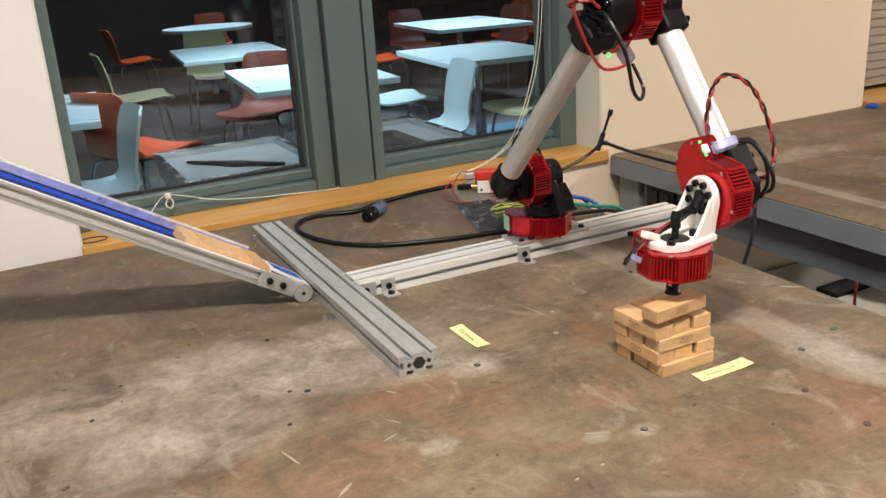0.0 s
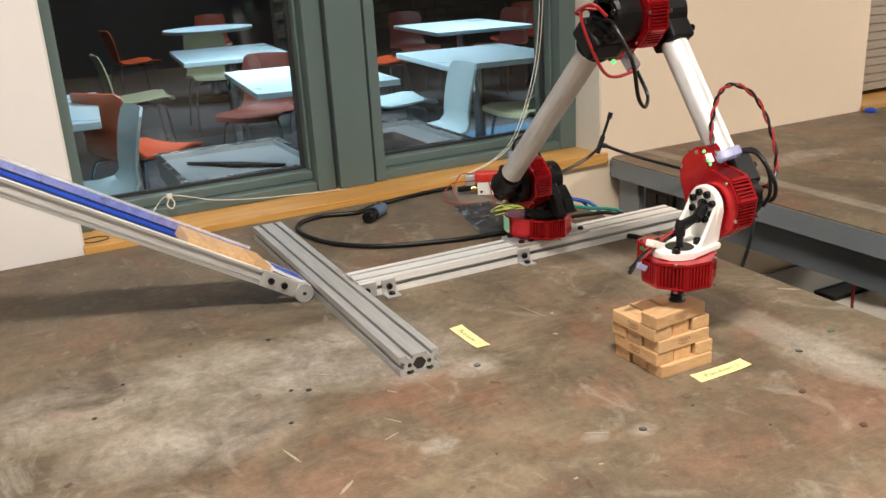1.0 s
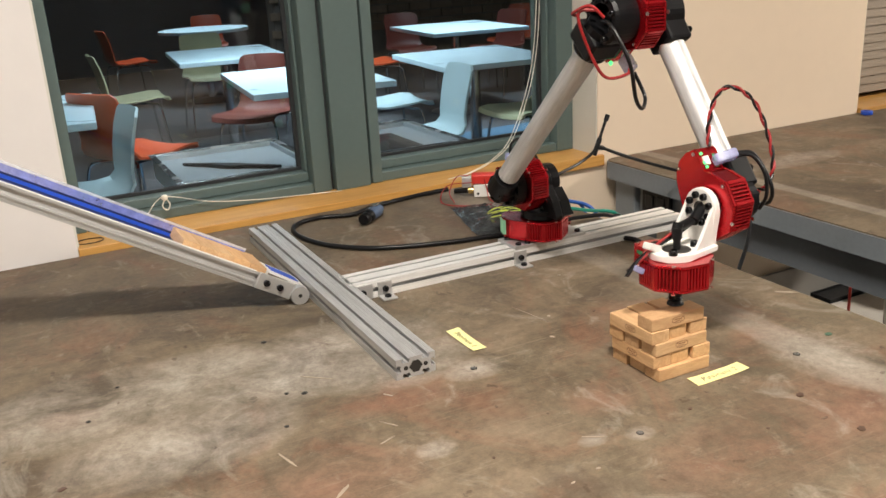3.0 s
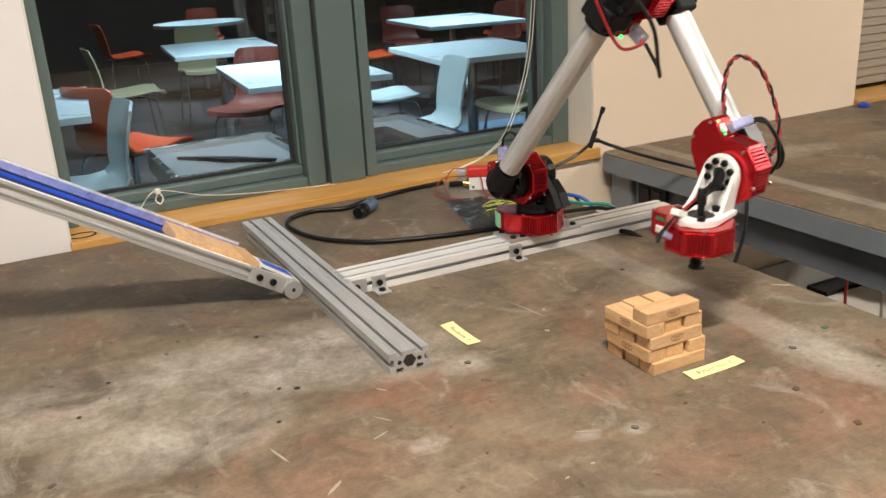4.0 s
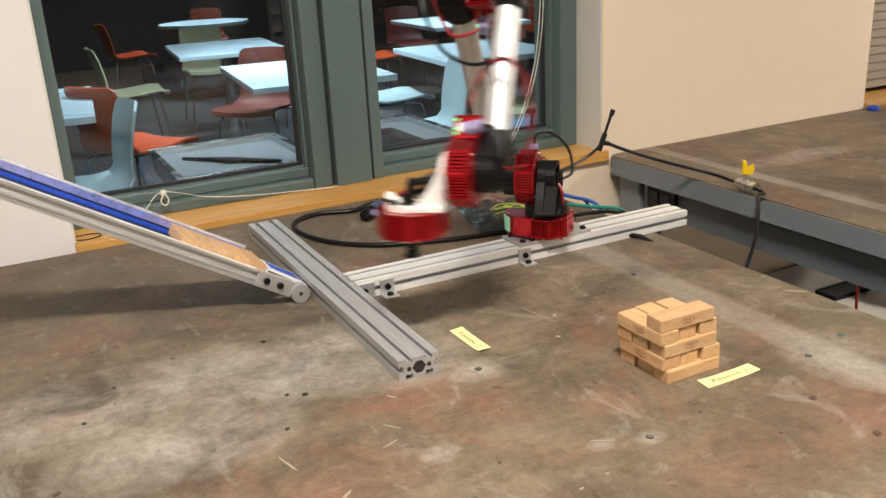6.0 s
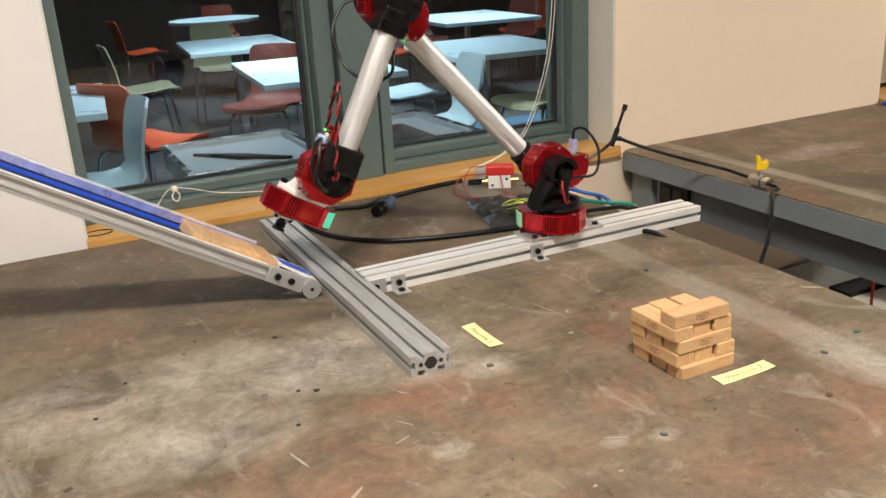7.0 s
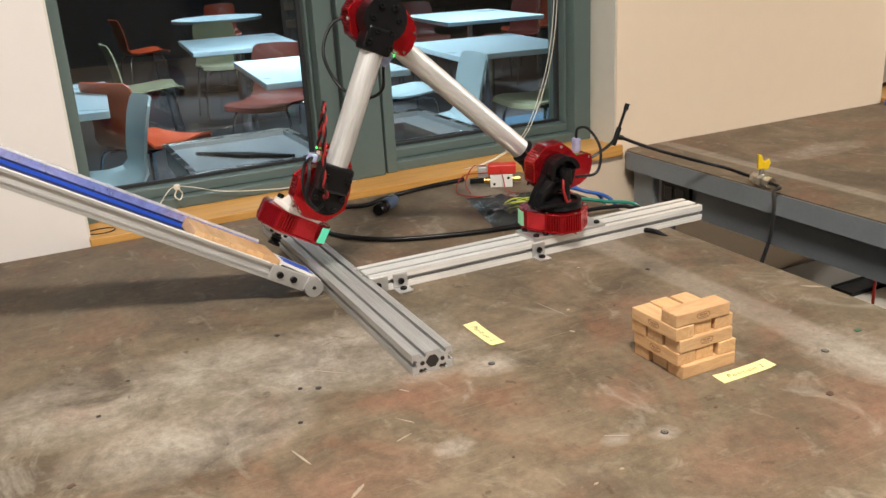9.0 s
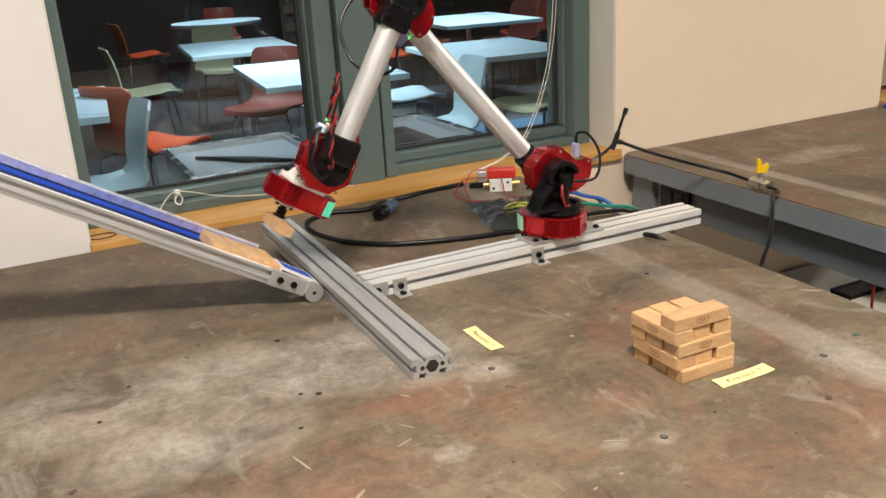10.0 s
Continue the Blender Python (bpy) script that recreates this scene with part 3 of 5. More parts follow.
# ---- benches ----
def rounded(x0, x1, y0, y1, r):
    """A rectangle's outline with rounded corners."""
    out = []
    for cx, cy, a0 in ((x1 - r, y1 - r, 0), (x0 + r, y1 - r, 90), (x0 + r, y0 + r, 180), (x1 - r, y0 + r, 270)):
        out += [(cx + r * math.cos(radians(a0 + a)), cy + r * math.sin(radians(a0 + a))) for a in range(0, 91, 15)]
    return out


def bench(name, x0, x1, y0, y1, top_mat, label, trim, apron):
    b = thing(name, pose(0, 0, FLOOR), label, "workbench", "workbenches")
    h = -FLOOR
    part("benchtop", prism(bmesh.new(), rounded(x0 + 0.003, x1 - 0.003, y0 + 0.003, y1 - 0.003, 0.022), h - 0.030, h, None, 0.0015), top_mat, b)
    part("edge_band", prism(bmesh.new(), rounded(x0, x1, y0, y1, 0.025), h - 0.042, h - 0.0025, None, 0.003), trim, b, "grey painted steel edge band")
    for xa in (x0 + 0.03, x1 - 0.06):
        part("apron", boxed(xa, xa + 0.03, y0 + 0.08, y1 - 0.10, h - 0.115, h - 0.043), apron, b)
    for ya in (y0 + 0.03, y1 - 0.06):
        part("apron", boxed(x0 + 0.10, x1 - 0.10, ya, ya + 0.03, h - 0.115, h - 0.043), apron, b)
    for xa in (x0 + 0.022, x1 - 0.092):
        for ya in (y0 + 0.02, y1 - 0.09):
            part("leg", boxed(xa, xa + 0.07, ya, ya + 0.07, 0, h - 0.043, bevel=0.004), trim, b)
    return b


BENCH_X1 = 0.933
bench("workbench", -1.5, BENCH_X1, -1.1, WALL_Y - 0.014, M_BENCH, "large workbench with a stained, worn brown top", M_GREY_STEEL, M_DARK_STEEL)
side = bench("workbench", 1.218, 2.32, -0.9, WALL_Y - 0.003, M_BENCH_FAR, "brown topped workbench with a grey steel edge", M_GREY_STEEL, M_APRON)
part("lower_shelf", boxed(1.26, 2.30, -0.8, 1.558, 0.345, 0.370), M_SHELF, side, "pale lower shelf board")
part("shelf_upstand", boxed(1.33, 2.22, 1.560, 1.570, 0.345, 0.466, bevel=0.001), M_UPSTAND, side, "grey upstand behind the lower shelf")
part("socket_box", boxed(1.238, 1.2475, 1.365, 1.455, 0.772, 0.826, bevel=0.002), M_BLACK, side, "black power socket box under the edge")
for ya in (1.380, 1.416):
    part("socket_face", boxed(1.2355, 1.2378, ya, ya + 0.026, 0.782, 0.812, bevel=0.001), M_BOLT, side, "dark socket face")


def flat_mark(name, x, y, rx, ry, ang, mat, label, cat, z=0.0006):
    """A thin uneven spot lying on the bench."""
    rnd = random.Random(int(x * 1000) * 7 + int(y * 1000))
    out = []
    for k in range(14):
        a = 2 * math.pi * k / 14
        r = 0.75 + 0.35 * rnd.random()
        out.append((rx * r * math.cos(a), ry * r * math.sin(a)))
    ob = part(name, prism(bmesh.new(), out, 0.0, z), mat)
    ob.matrix_basis = pose(x, y, 0.0002, 0, 0, ang)
    return tagged(ob, label, cat, "marks on the bench")


def screw_in_bench(x, y, r):
    t = thing("bench_screw", pose(x, y, 0), "small sunken screw in the bench top", "screw", "screws in the bench")
    part("hole_rim", lathe(bmesh.new(), [(r * 1.0, 0.0002), (r * 0.98, 0.0006), (r * 0.8, 0.0006)], None, 18), M_HOLE, t)
    part("screw_head", lathe(bmesh.new(), [(r * 0.8, 0.0001), (r * 0.74, 0.0006), (r * 0.3, 0.0011), (0.0001, 0.0005)], None, 18), M_SCREW if r > 0.0038 else M_HOLE, t, "worn dark screw head", True)


for x, y, r in ((0.439, 0.800, 0.0042), (0.508, 0.581, 0.0040), (0.246, 0.852, 0.0038), (0.228, 0.862, 0.0028), (0.247, 1.017, 0.0038),
                (0.775, 0.622, 0.0042), (0.779, 0.939, 0.0036), (-0.02, 0.70, 0.0036), (0.205, 0.790, 0.0028), (0.06, 0.99, 0.0025), (0.02, 0.92, 0.0028)):
    screw_in_bench(x, y, r)
for x, y, rx, ry, a in ((0.272, 0.880, 0.026, 0.0011, -42), (0.325, 0.795, 0.007, 0.0014, -55), (0.185, 0.725, 0.0014, 0.018, 14), (0.582, 0.898, 0.0007, 0.036, 10), (0.566, 0.822, 0.0022, 0.004, 20), (0.212, 0.645, 0.0022, 0.012, -50), (0.285, 0.706, 0.010, 0.0010, 20), (0.434, 0.552, 0.0028, 0.0016, 0), (0.463, 0.60, 0.014, 0.0012, -30), (0.30, 0.735, 0.0009, 0.012, 35),
                        (0.60, 0.88, 0.004, 0.002, 50), (0.40, 0.545, 0.003, 0.0012, 10), (0.70, 1.00, 0.003, 0.0015, 0), (0.915, 0.765, 0.003, 0.016, 50)):
    flat_mark("bench_scratch", x, y, rx, ry, a, M_SCRATCH, "pale bare scratch in the bench top", "scratch")
for x, y, rx, ry in ((0.700, 0.551, 0.0055, 0.0040), (0.695, 0.471, 0.0050, 0.0040), (0.583, 0.591, 0.0026, 0.0020), (-0.018, 0.793, 0.0050, 0.0036), (0.62, 0.52, 0.0020, 0.0018), (0.36, 0.62, 0.0018, 0.0016), (0.66, 0.86, 0.0020, 0.0016), (0.73, 0.77, 0.0020, 0.0014)):
    flat_mark("bench_stain", x, y, rx, ry, 30, M_STAIN, "small dark brown stain on the bench top", "stain")
flat_mark("paint_spot", 0.850, 0.640, 0.0055, 0.004, 0, M_PAINT_SPOT, "small teal paint spot on the bench", "paint spot")


# ---- aluminium bars ----
def slot_outline(n_wide, h=0.0254, deep=0.0062, grooves=False):
    """The outline of a T-slot bar of n_wide modules, in y and z, z from 0 to h."""
    u, mouth, under = 0.0254, 0.0030, 0.0058
    w = n_wide * u
    pts = []

    def slot(cx, cy, dx, dy, nx, ny):
        """A slot centred at c on a side that runs along d; n points inward."""
        lip = 0.0014
        for a, b in ((-mouth, 0), (-mouth, lip), (-under, lip + 0.0005), (-0.0035, deep), (-0.0012, deep), (-0.0008, deep - 0.0010), (0.0008, deep - 0.0010), (0.0012, deep), (0.0035, deep),
                     (under, lip + 0.0005), (mouth, lip), (mouth, 0)):
            pts.append((cx + a * dx + b * nx, cy + a * dy + b * ny))

    def groove(cx, cy, dx):
        """A fine drawn groove in the top."""
        for a, b in ((-0.0004, 0), (0.0, 0.0005), (0.0004, 0)):
            pts.append((cx + a * dx, cy - b))

    pts.append((-w / 2, 0))
    for k in range(n_wide):
        slot(-w / 2 + u * (k + 0.5), 0, 1, 0, 0, 1)
    pts.append((w / 2, 0))
    slot(w / 2, h / 2, 0, 1, -1, 0)
    pts.append((w / 2, h))
    for k in reversed(range(n_wide)):
        c = -w / 2 + u * (k + 0.5)
        if grooves:
            for o in (0.0102, 0.0078, 0.0054):
                groove(c + o, h, -1)
        slot(c, h, -1, 0, 0, -1)
        if grooves:
            for o in (-0.0054, -0.0078, -0.0102):
                groove(c + o, h, -1)
    pts.append((-w / 2, h))
    slot(-w / 2, h / 2, 0, -1, 1, 0)
    return pts


TURN = Matrix(((0, 0, 1, 0), (1, 0, 0, 0), (0, 1, 0, 0), (0, 0, 0, 1)))    # outline x, y, extrusion z -> y, z, x


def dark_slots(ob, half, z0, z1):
    """The slots' insides get a darker metal, which puts their shade into the colour."""
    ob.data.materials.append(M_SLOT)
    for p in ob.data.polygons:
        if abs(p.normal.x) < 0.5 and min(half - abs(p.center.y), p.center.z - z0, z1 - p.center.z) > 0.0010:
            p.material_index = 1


def slot_bar(name, n_wide, length, m, mat, label, group="aluminium bars", grooves=False):
    t = thing(name, m, label, "aluminium bar", group)
    bar = part("profile", prism(bmesh.new(), slot_outline(n_wide, grooves=grooves), 0, length, TURN), mat, t)
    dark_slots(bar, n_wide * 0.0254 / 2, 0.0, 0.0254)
    # the hollows that show in the sawn ends, as dark plates for their shade
    for end in (0.0, length):
        s = -1 if end == 0.0 else 1
        for k in range(n_wide):
            c = (k - (n_wide - 1) / 2) * 0.0254
            part("core_hole", prism(bmesh.new(), circle(0.0028, 12, c, 0.0127), end - 0.0002 if s > 0 else end - 0.0003, end + 0.0003, TURN), M_HOLE, t)
        for k in range(n_wide - 1):
            c = (k + 1 - n_wide / 2) * 0.0254
            part("core_hole", prism(bmesh.new(), [(c - 0.0088, 0.0127), (c - 0.0036, 0.0200), (c + 0.0036, 0.0200), (c + 0.0088, 0.0127), (c + 0.0036, 0.0054), (c - 0.0036, 0.0054)],
                                    end - 0.0003, end + 0.0003, TURN), M_HOLE, t)
    return t


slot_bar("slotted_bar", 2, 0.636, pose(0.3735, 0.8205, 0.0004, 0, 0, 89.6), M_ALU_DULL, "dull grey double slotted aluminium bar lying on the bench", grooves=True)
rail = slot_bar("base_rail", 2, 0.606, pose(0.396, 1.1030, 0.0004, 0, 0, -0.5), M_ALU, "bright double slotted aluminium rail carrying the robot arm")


def angle_bracket(x, y):
    """A small L bracket that holds the rail down."""
    t = thing("angle_bracket", pose(x, y, 0), "small aluminium angle bracket bolting the rail to the bench", "bracket", "angle brackets")
    part("foot", boxed(-0.011, 0.011, -0.022, 0.0, 0.0003, 0.003, bevel=0.0008), M_BRACKET, t)
    part("upright", boxed(-0.011, 0.011, -0.003, 0.0, 0.0031, 0.0235, bevel=0.0008), M_BRACKET, t)
    part("bolt", bolt_head(bmesh.new(), (0.0, -0.0031, 0.0127), (0, -1, 0), 0.0045, 0.004), M_BOLT, t)
    part("bolt", bolt_head(bmesh.new(), (0.0, -0.012, 0.0031), (0, 0, 1), 0.0050, 0.003), M_BOLT, t)


angle_bracket(0.447, 1.0770)
angle_bracket(0.678, 1.0752)
j = thing("joining_plate", pose(0.402, 1.0773, 0), "small aluminium plate joining the two bars", "bracket")
part("plate", boxed(-0.001, 0.026, -0.003, 0.0, 0.002, 0.0235, bevel=0.0006), M_BRACKET, j)
part("bolt", bolt_head(bmesh.new(), (0.010, -0.0031, 0.0127), (0, -1, 0), 0.0045, 0.004), M_BOLT, j)

# ---- the chute: a sloping bar with clear side rails that feeds the blocks ----
CH_A = 31.2
CH_Y0, CH_W = 1.128, 0.0762
CH = pose(0.332, CH_Y0 + CH_W / 2, 0.0135, 0, -CH_A, 180)      # local x runs up the slope, z off its bed, y towards the camera


def chute():
    t = thing("feed_chute", CH, "sloping slotted aluminium feed chute with blue tape and clear side rails", "chute")
    w = CH_W / 2
    bed, lip = 0.0020, 0.0098
    side = [(-w, -0.012), (w, -0.012), (w, -0.0085), (w - 0.0016, -0.0078), (w - 0.0016, -0.0066), (w, -0.0060), (w, -0.0042), (w - 0.0040, -0.0030), (w - 0.0048, 0.0010), (w - 0.0040, 0.0050),
            (w, 0.0062), (w, lip - 0.0006), (w - 0.0006, lip), (w - 0.0100, lip), (w - 0.0106, lip - 0.0006), (w - 0.0106, bed), (-w, bed)]
    part("profile", prism(bmesh.new(), side, 0.044, 0.80, TURN), M_ALU_CHUTE, t)
    part("tape_strip", boxed(0.056, 0.80, -0.0120, w - 0.0108, bed + 0.0002, bed + 0.0010), M_BLUE_TAPE, t, "blue tape strip along the bed")
    part("tape_strip", boxed(0.056, 0.80, -w + 0.0005, -0.0121, bed + 0.0002, bed + 0.0006), M_TAPE_SEAM, t, "dark seam between the tape strips")
    part("rail_tape", boxed(0.070, 0.80, -w - 0.0026, -w - 0.0002, bed - 0.004, 0.0072, bevel=0.0003), M_BLUE_TAPE, t, "bright blue tape along the foot of the rail")
    part("rail_seam", boxed(0.070, 0.80, -w - 0.0026, -w - 0.0006, 0.0073, 0.0100), M_TAPE_SEAM, t, "dark seam above the tape")
    part("side_rail", boxed(0.070, 0.80, -w - 0.0026, -w - 0.0002, 0.0101, 0.0200, bevel=0.0004), M_RAIL_REFLECTION, t, "clear scuffed plastic side rail, tinted with the tape's blue reflection")
    part("rail_edge", boxed(0.070, 0.80, -w - 0.0028, -w, 0.0201, 0.0236, bevel=0.0003), M_ACRYLIC_NEAR, t, "milky top edge of the clear rail")
    part("near_edge", boxed(0.070, 0.80, w - 0.0070, w - 0.0012, lip + 0.0002, lip + 0.0012, bevel=0.0003), M_WHITE, t, "white plastic strip on the near wall")
    # steep taped flap below the blocks
    flap = pose(0.0520, 0, 0.0150, 0, -3.5, 0)
    part("end_flap", boxed(-0.064, 0.0, -CH_W / 2 + 0.012, CH_W / 2 - 0.003, -0.0016, 0.0, flap, 0.0004), M_WHITE, t, "white plastic end flap")
    part("flap_tape", boxed(-0.058, -0.010, -0.016, 0.014, 0.0002, 0.0008, flap), M_BLUE_TAPE, t, "blue tape on the flap")
    part("stop_plate", boxed(0.0525, 0.0543, -CH_W / 2 + 0.012, CH_W / 2 - 0.003, bed + 0.0012, 0.0150, bevel=0.0004), M_WHITE, t, "white plastic stop plate")
    # hinge cheek with two bolts and a round knuckle, on the near side
    for s in (1,):
        y = s * (CH_W / 2 + 0.0064)
        a, b = (y - 0.003, y + 0.003)
        part("hinge_cheek", boxed(0.012, 0.068, a, b, -0.011, 0.0125, bevel=0.0012), M_BRACKET, t, "cast aluminium hinge cheek")
        for x in (0.033, 0.054):
            part("bolt", bolt_head(bmesh.new(), (x, y + s * 0.003, 0.001), (0, s, 0), 0.0048, 0.004), M_BOLT, t)
        k = rod(bmesh.new(), (0, y - 0.006, 0), (0, y + 0.006, 0), 0.0135, None, 28)
        part("hinge_knuckle", k, M_BRACKET, t, "round aluminium hinge knuckle", True)
        part("hinge_pin", rod(bmesh.new(), (0, y + s * 0.0061, 0), (0, y + s * 0.0066, 0), 0.0028, None, 14), M_HOLE, t)
    return t


chute()
prop = thing("chute_prop", pose(-0.33, CH_Y0 + CH_W / 2, 0.0), "upright slotted aluminium post under the high end of the chute", "post")
part("post", prism(bmesh.new(), [(y, z - 0.0127) for y, z in slot_outline(1)], 0.0, 0.385), M_ALU, prop)
part("post_foot", boxed(-0.03, 0.03, -0.03, 0.03, 0.0, 0.004), M_BRACKET, prop)


# ---- wooden blocks ----
BL, BW, BH = 0.0745, 0.0248, 0.0150
_block = {}


def block(m, stamp=0):
    """A wooden toy block with eased edges; some carry a faded stamp on one long side."""
    t = thing("wooden_block", m, "small plain birch stacking block with eased edges", "wooden block", "wooden blocks")
    if "me" not in _block:
        ob = part("timber", boxed(-BL / 2, BL / 2, -BW / 2, BW / 2, -BH / 2, BH / 2, bevel=0.0011), M_BLOCK, t)
        _block["me"] = ob.data
    else:
        ob = new("timber", _block["me"])
        ob.parent = t
    if stamp:
        y = stamp * (BW / 2 + 0.0001)
        bm = bmesh.new()
        lo, hi = min(y, y - stamp * 0.0002), max(y, y - stamp * 0.0002)
        for x0, x1, z0, z1 in ((-0.0060, 0.0060, 0.0034, 0.0040), (-0.0080, -0.0058, 0.0022, 0.0034), (0.0058, 0.0080, 0.0022, 0.0034), (-0.0088, -0.0080, -0.0016, 0.0022), (0.0080, 0.0088, -0.0016, 0.0022),
                               (-0.0074, -0.0044, -0.0026, -0.0016), (0.0046, 0.0072, -0.0028, -0.0016), (-0.0040, 0.0042, -0.0036, -0.0028), (-0.0052, -0.0010, 0.0006, 0.0020), (0.0002, 0.0050, 0.0004, 0.0018),
                               (-0.0044, 0.0036, -0.0016, -0.0008)):
            box(bm, x0, x1, lo, hi, z0, z1)
        part("stamp", bm, M_STAMP, t, "faded brown stamp")
    return t


TX, TY, S = 0.592, 0.655, 0.0745
# bottom layer up; dx or dy shifts are how unevenly the blocks were set
for k, (dx, dy) in enumerate(((0.0025, -0.0015), (0.004, 0.0015), (0.001, 0.0045))):
    block(pose(TX + S / 2 + dx, TY + BW / 2 + k * (BW + 0.0002) + dy, BH / 2, 0, 0, 0.3 * k))
for k, (dx, dy) in enumerate(((-0.002, 0.003), (-0.0005, 0.0035), (0.0045, 0.0005))):
    block(pose(TX + BW / 2 + k * (BW + 0.0002) + dx, TY + S / 2 + dy, BH * 1.5, 0, 0, 90 - 0.5 * k), 1 if k == 0 else 0)
for k, (dx, dy) in enumerate(((0.000, 0.0020), (-0.002, 0.0045), (-0.003, 0.006))):
    block(pose(TX + S / 2 + dx, TY + BW / 2 + k * (BW + 0.0002) + dy, BH * 2.5, 0, 0, 0.2), -1 if k == 0 else 0)
for k, (dx, dy) in enumerate(((-0.005, 0.0035), (-0.0025, 0.0065), (0.0015, 0.0050))):
    block(pose(TX + BW / 2 + k * (BW + 0.0002) + dx, TY + S / 2 + dy, BH * 3.5, 0, 0, 90.3), 1 if k == 0 else 0)
placed_block = block(pose(0.625, 0.6715, BH * 4.5, 0, 0, -1), -1)

# blocks waiting in the chute, lying across it; the lowest is the one picked up
def chute_pose(i):
    return CH @ pose(0.0560 + BW / 2 + i * (BW + 0.0003), -0.0040, 0.0031 + BH / 2, 0, 0, 90)


queue = [block(chute_pose(i)) for i in range(5)]


# ---- paper notes ----
def note(x, y, ang, w, h, text):
    t = thing("paper_note", pose(x, y, 0.0006, 0, 0, ang), "yellow paper strip with a handwritten position label", "paper note", "paper notes")
    bm = bmesh.new()
    nx = 10
    top = [bm.verts.new((-w / 2 + w * k / nx, h / 2, 0.0004 + 0.0012 * (abs(k / nx - 0.5) * 2) ** 4)) for k in range(nx + 1)]
    low = [bm.verts.new((-w / 2 + w * k / nx, -h / 2, 0.0002 + 0.0008 * (abs(k / nx - 0.4) * 2) ** 4)) for k in range(nx + 1)]
    for k in range(nx):
        bm.faces.new((low[k], low[k + 1], top[k + 1], top[k]))
    ext = bmesh.ops.extrude_face_region(bm, geom=list(bm.faces))
    bmesh.ops.translate(bm, vec=(0, 0, 0.0002), verts=[v for v in ext["geom"] if isinstance(v, bmesh.types.BMVert)])
    part("paper", bm, M_NOTE, t)
    cu = bpy.data.curves.new("handwriting", "FONT")
    cu.offset, cu.space_character = -0.00020, 1.12
    cu.body, cu.size, cu.align_x, cu.align_y, cu.extrude, cu.shear = text, h * 0.60, "CENTER", "CENTER", 0.0001, 0.2
    tmp = new("handwriting", cu)
    dg = bpy.context.evaluated_depsgraph_get()
    me = bpy.data.meshes.new_from_object(tmp.evaluated_get(dg))
    bpy.data.objects.remove(tmp)
    me.materials.clear()
    me.materials.append(M_INK)
    ob = new("handwriting", me)
    ob.parent = t
    ob.location = (0, -0.001, 0.0012)
    ob["label"] = "thin dark handwriting"
    return t


note(0.470, 0.8747, -90, 0.0742, 0.0186, "Position 1")
note(0.6627, 0.6325, 0, 0.0757, 0.0188, "Position 2")


# ---- the robot arm ----
# robot space: origin on the bench under the base axis; each link has x along itself, y across the arm, z up
ARM_X, ARM_Y = 0.732, 1.094
HS, L1, L2 = 0.1235, 0.3674, 0.2495
Y_TUBE1, Y_TUBE2, Y_TOOL = -0.0759, -0.0024, -0.1015
TOOL_A, TOOL_B = 0.0067, 0.1046
# seconds: base turn, upper arm, forearm, tool tilt (degrees)
JOINTS = [
    (0.0, -89.6, 46.2, -53.3, -0.8), (0.5, -89.1, 45.7, -54.0, -0.8), (1.0, -88.7, 45.1, -54.6, -0.7), (1.4, -88.7, 44.8, -54.7, -0.6), (2.0, -88.7, 44.7, -54.7, -0.2),
    (2.7, -88.7, 44.8, -54.9, 0.6), (3.4, -88.5, 46.5, -55.1, 1.0), (3.8, -86.4, 48.4, -55.3, 1.0), (4.0, -79.7, 49.9, -56.5, -2.3), (4.5, -63.4, 55.6, -58.1, -11.3),
    (5.0, -59.6, 61.1, -58.4, -15.0), (5.5, -79.6, 63.3, -60.5, -3.7), (5.7, -96.2, 62.6, -62.7, 2.0), (5.8, -109.0, 59.9, -64.9, 3.5), (6.0, -133.9, 56.1, -58.9, 6.0),
    (6.2, -157.1, 54.9, -60.7, 18.8), (6.5, -172.7, 52.2, -62.2, 25.5), (7.0, -179.9, 47.6, -63.8, 31.0), (7.3, -180.7, 46.2, -64.0, 31.8), (7.5, -180.7, 44.8, -64.2, 30.6),
    (8.3, -181.6, 43.4, -65.5, 30.8), (9.0, -182.3, 42.5, -66.5, 31.2), (9.3, -182.3, 42.8, -66.1, 30.8), (9.4, -182.9, 44.6, -65.4, 31.6), (9.5, -183.5, 46.3, -64.7, 32.8),
    (9.6, -183.8, 47.4, -64.1, 33.4), (9.8, -183.8, 48.8, -62.5, 32.8), (10.0, -183.7, 50.1, -61.2, 32.0),
]


def joints(t):
    """The joint angles at t, gliding from row to row."""
    rows = JOINTS
    if t <= rows[0][0]:
        return rows[0][1:]
    for i in range(len(rows) - 1):
        if t <= rows[i + 1][0]:
            break
    a, b = rows[i], rows[i + 1]
    p, q = rows[max(i - 1, 0)], rows[min(i + 2, len(rows) - 1)]
    h = b[0] - a[0]
    u = (t - a[0]) / h
    out = []
    for k in range(1, 5):
        d = (b[k] - a[k]) / h

        def slope(l, m, r):
            """A tangent that never overshoots."""
            if m[0] == l[0] or r[0] == m[0]:
                return 0.0
            s0, s1 = (m[k] - l[k]) / (m[0] - l[0]), (r[k] - m[k]) / (r[0] - m[0])
            return 0.0 if s0 * s1 <= 0 else 2 * s0 * s1 / (s0 + s1)

        ma, mb = slope(p, a, b), slope(a, b, q)
        out.append((2 * u ** 3 - 3 * u * u + 1) * a[k] + (u ** 3 - 2 * u * u + u) * h * ma + (3 * u * u - 2 * u ** 3) * b[k] + (u ** 3 - u * u) * h * mb)
    return out


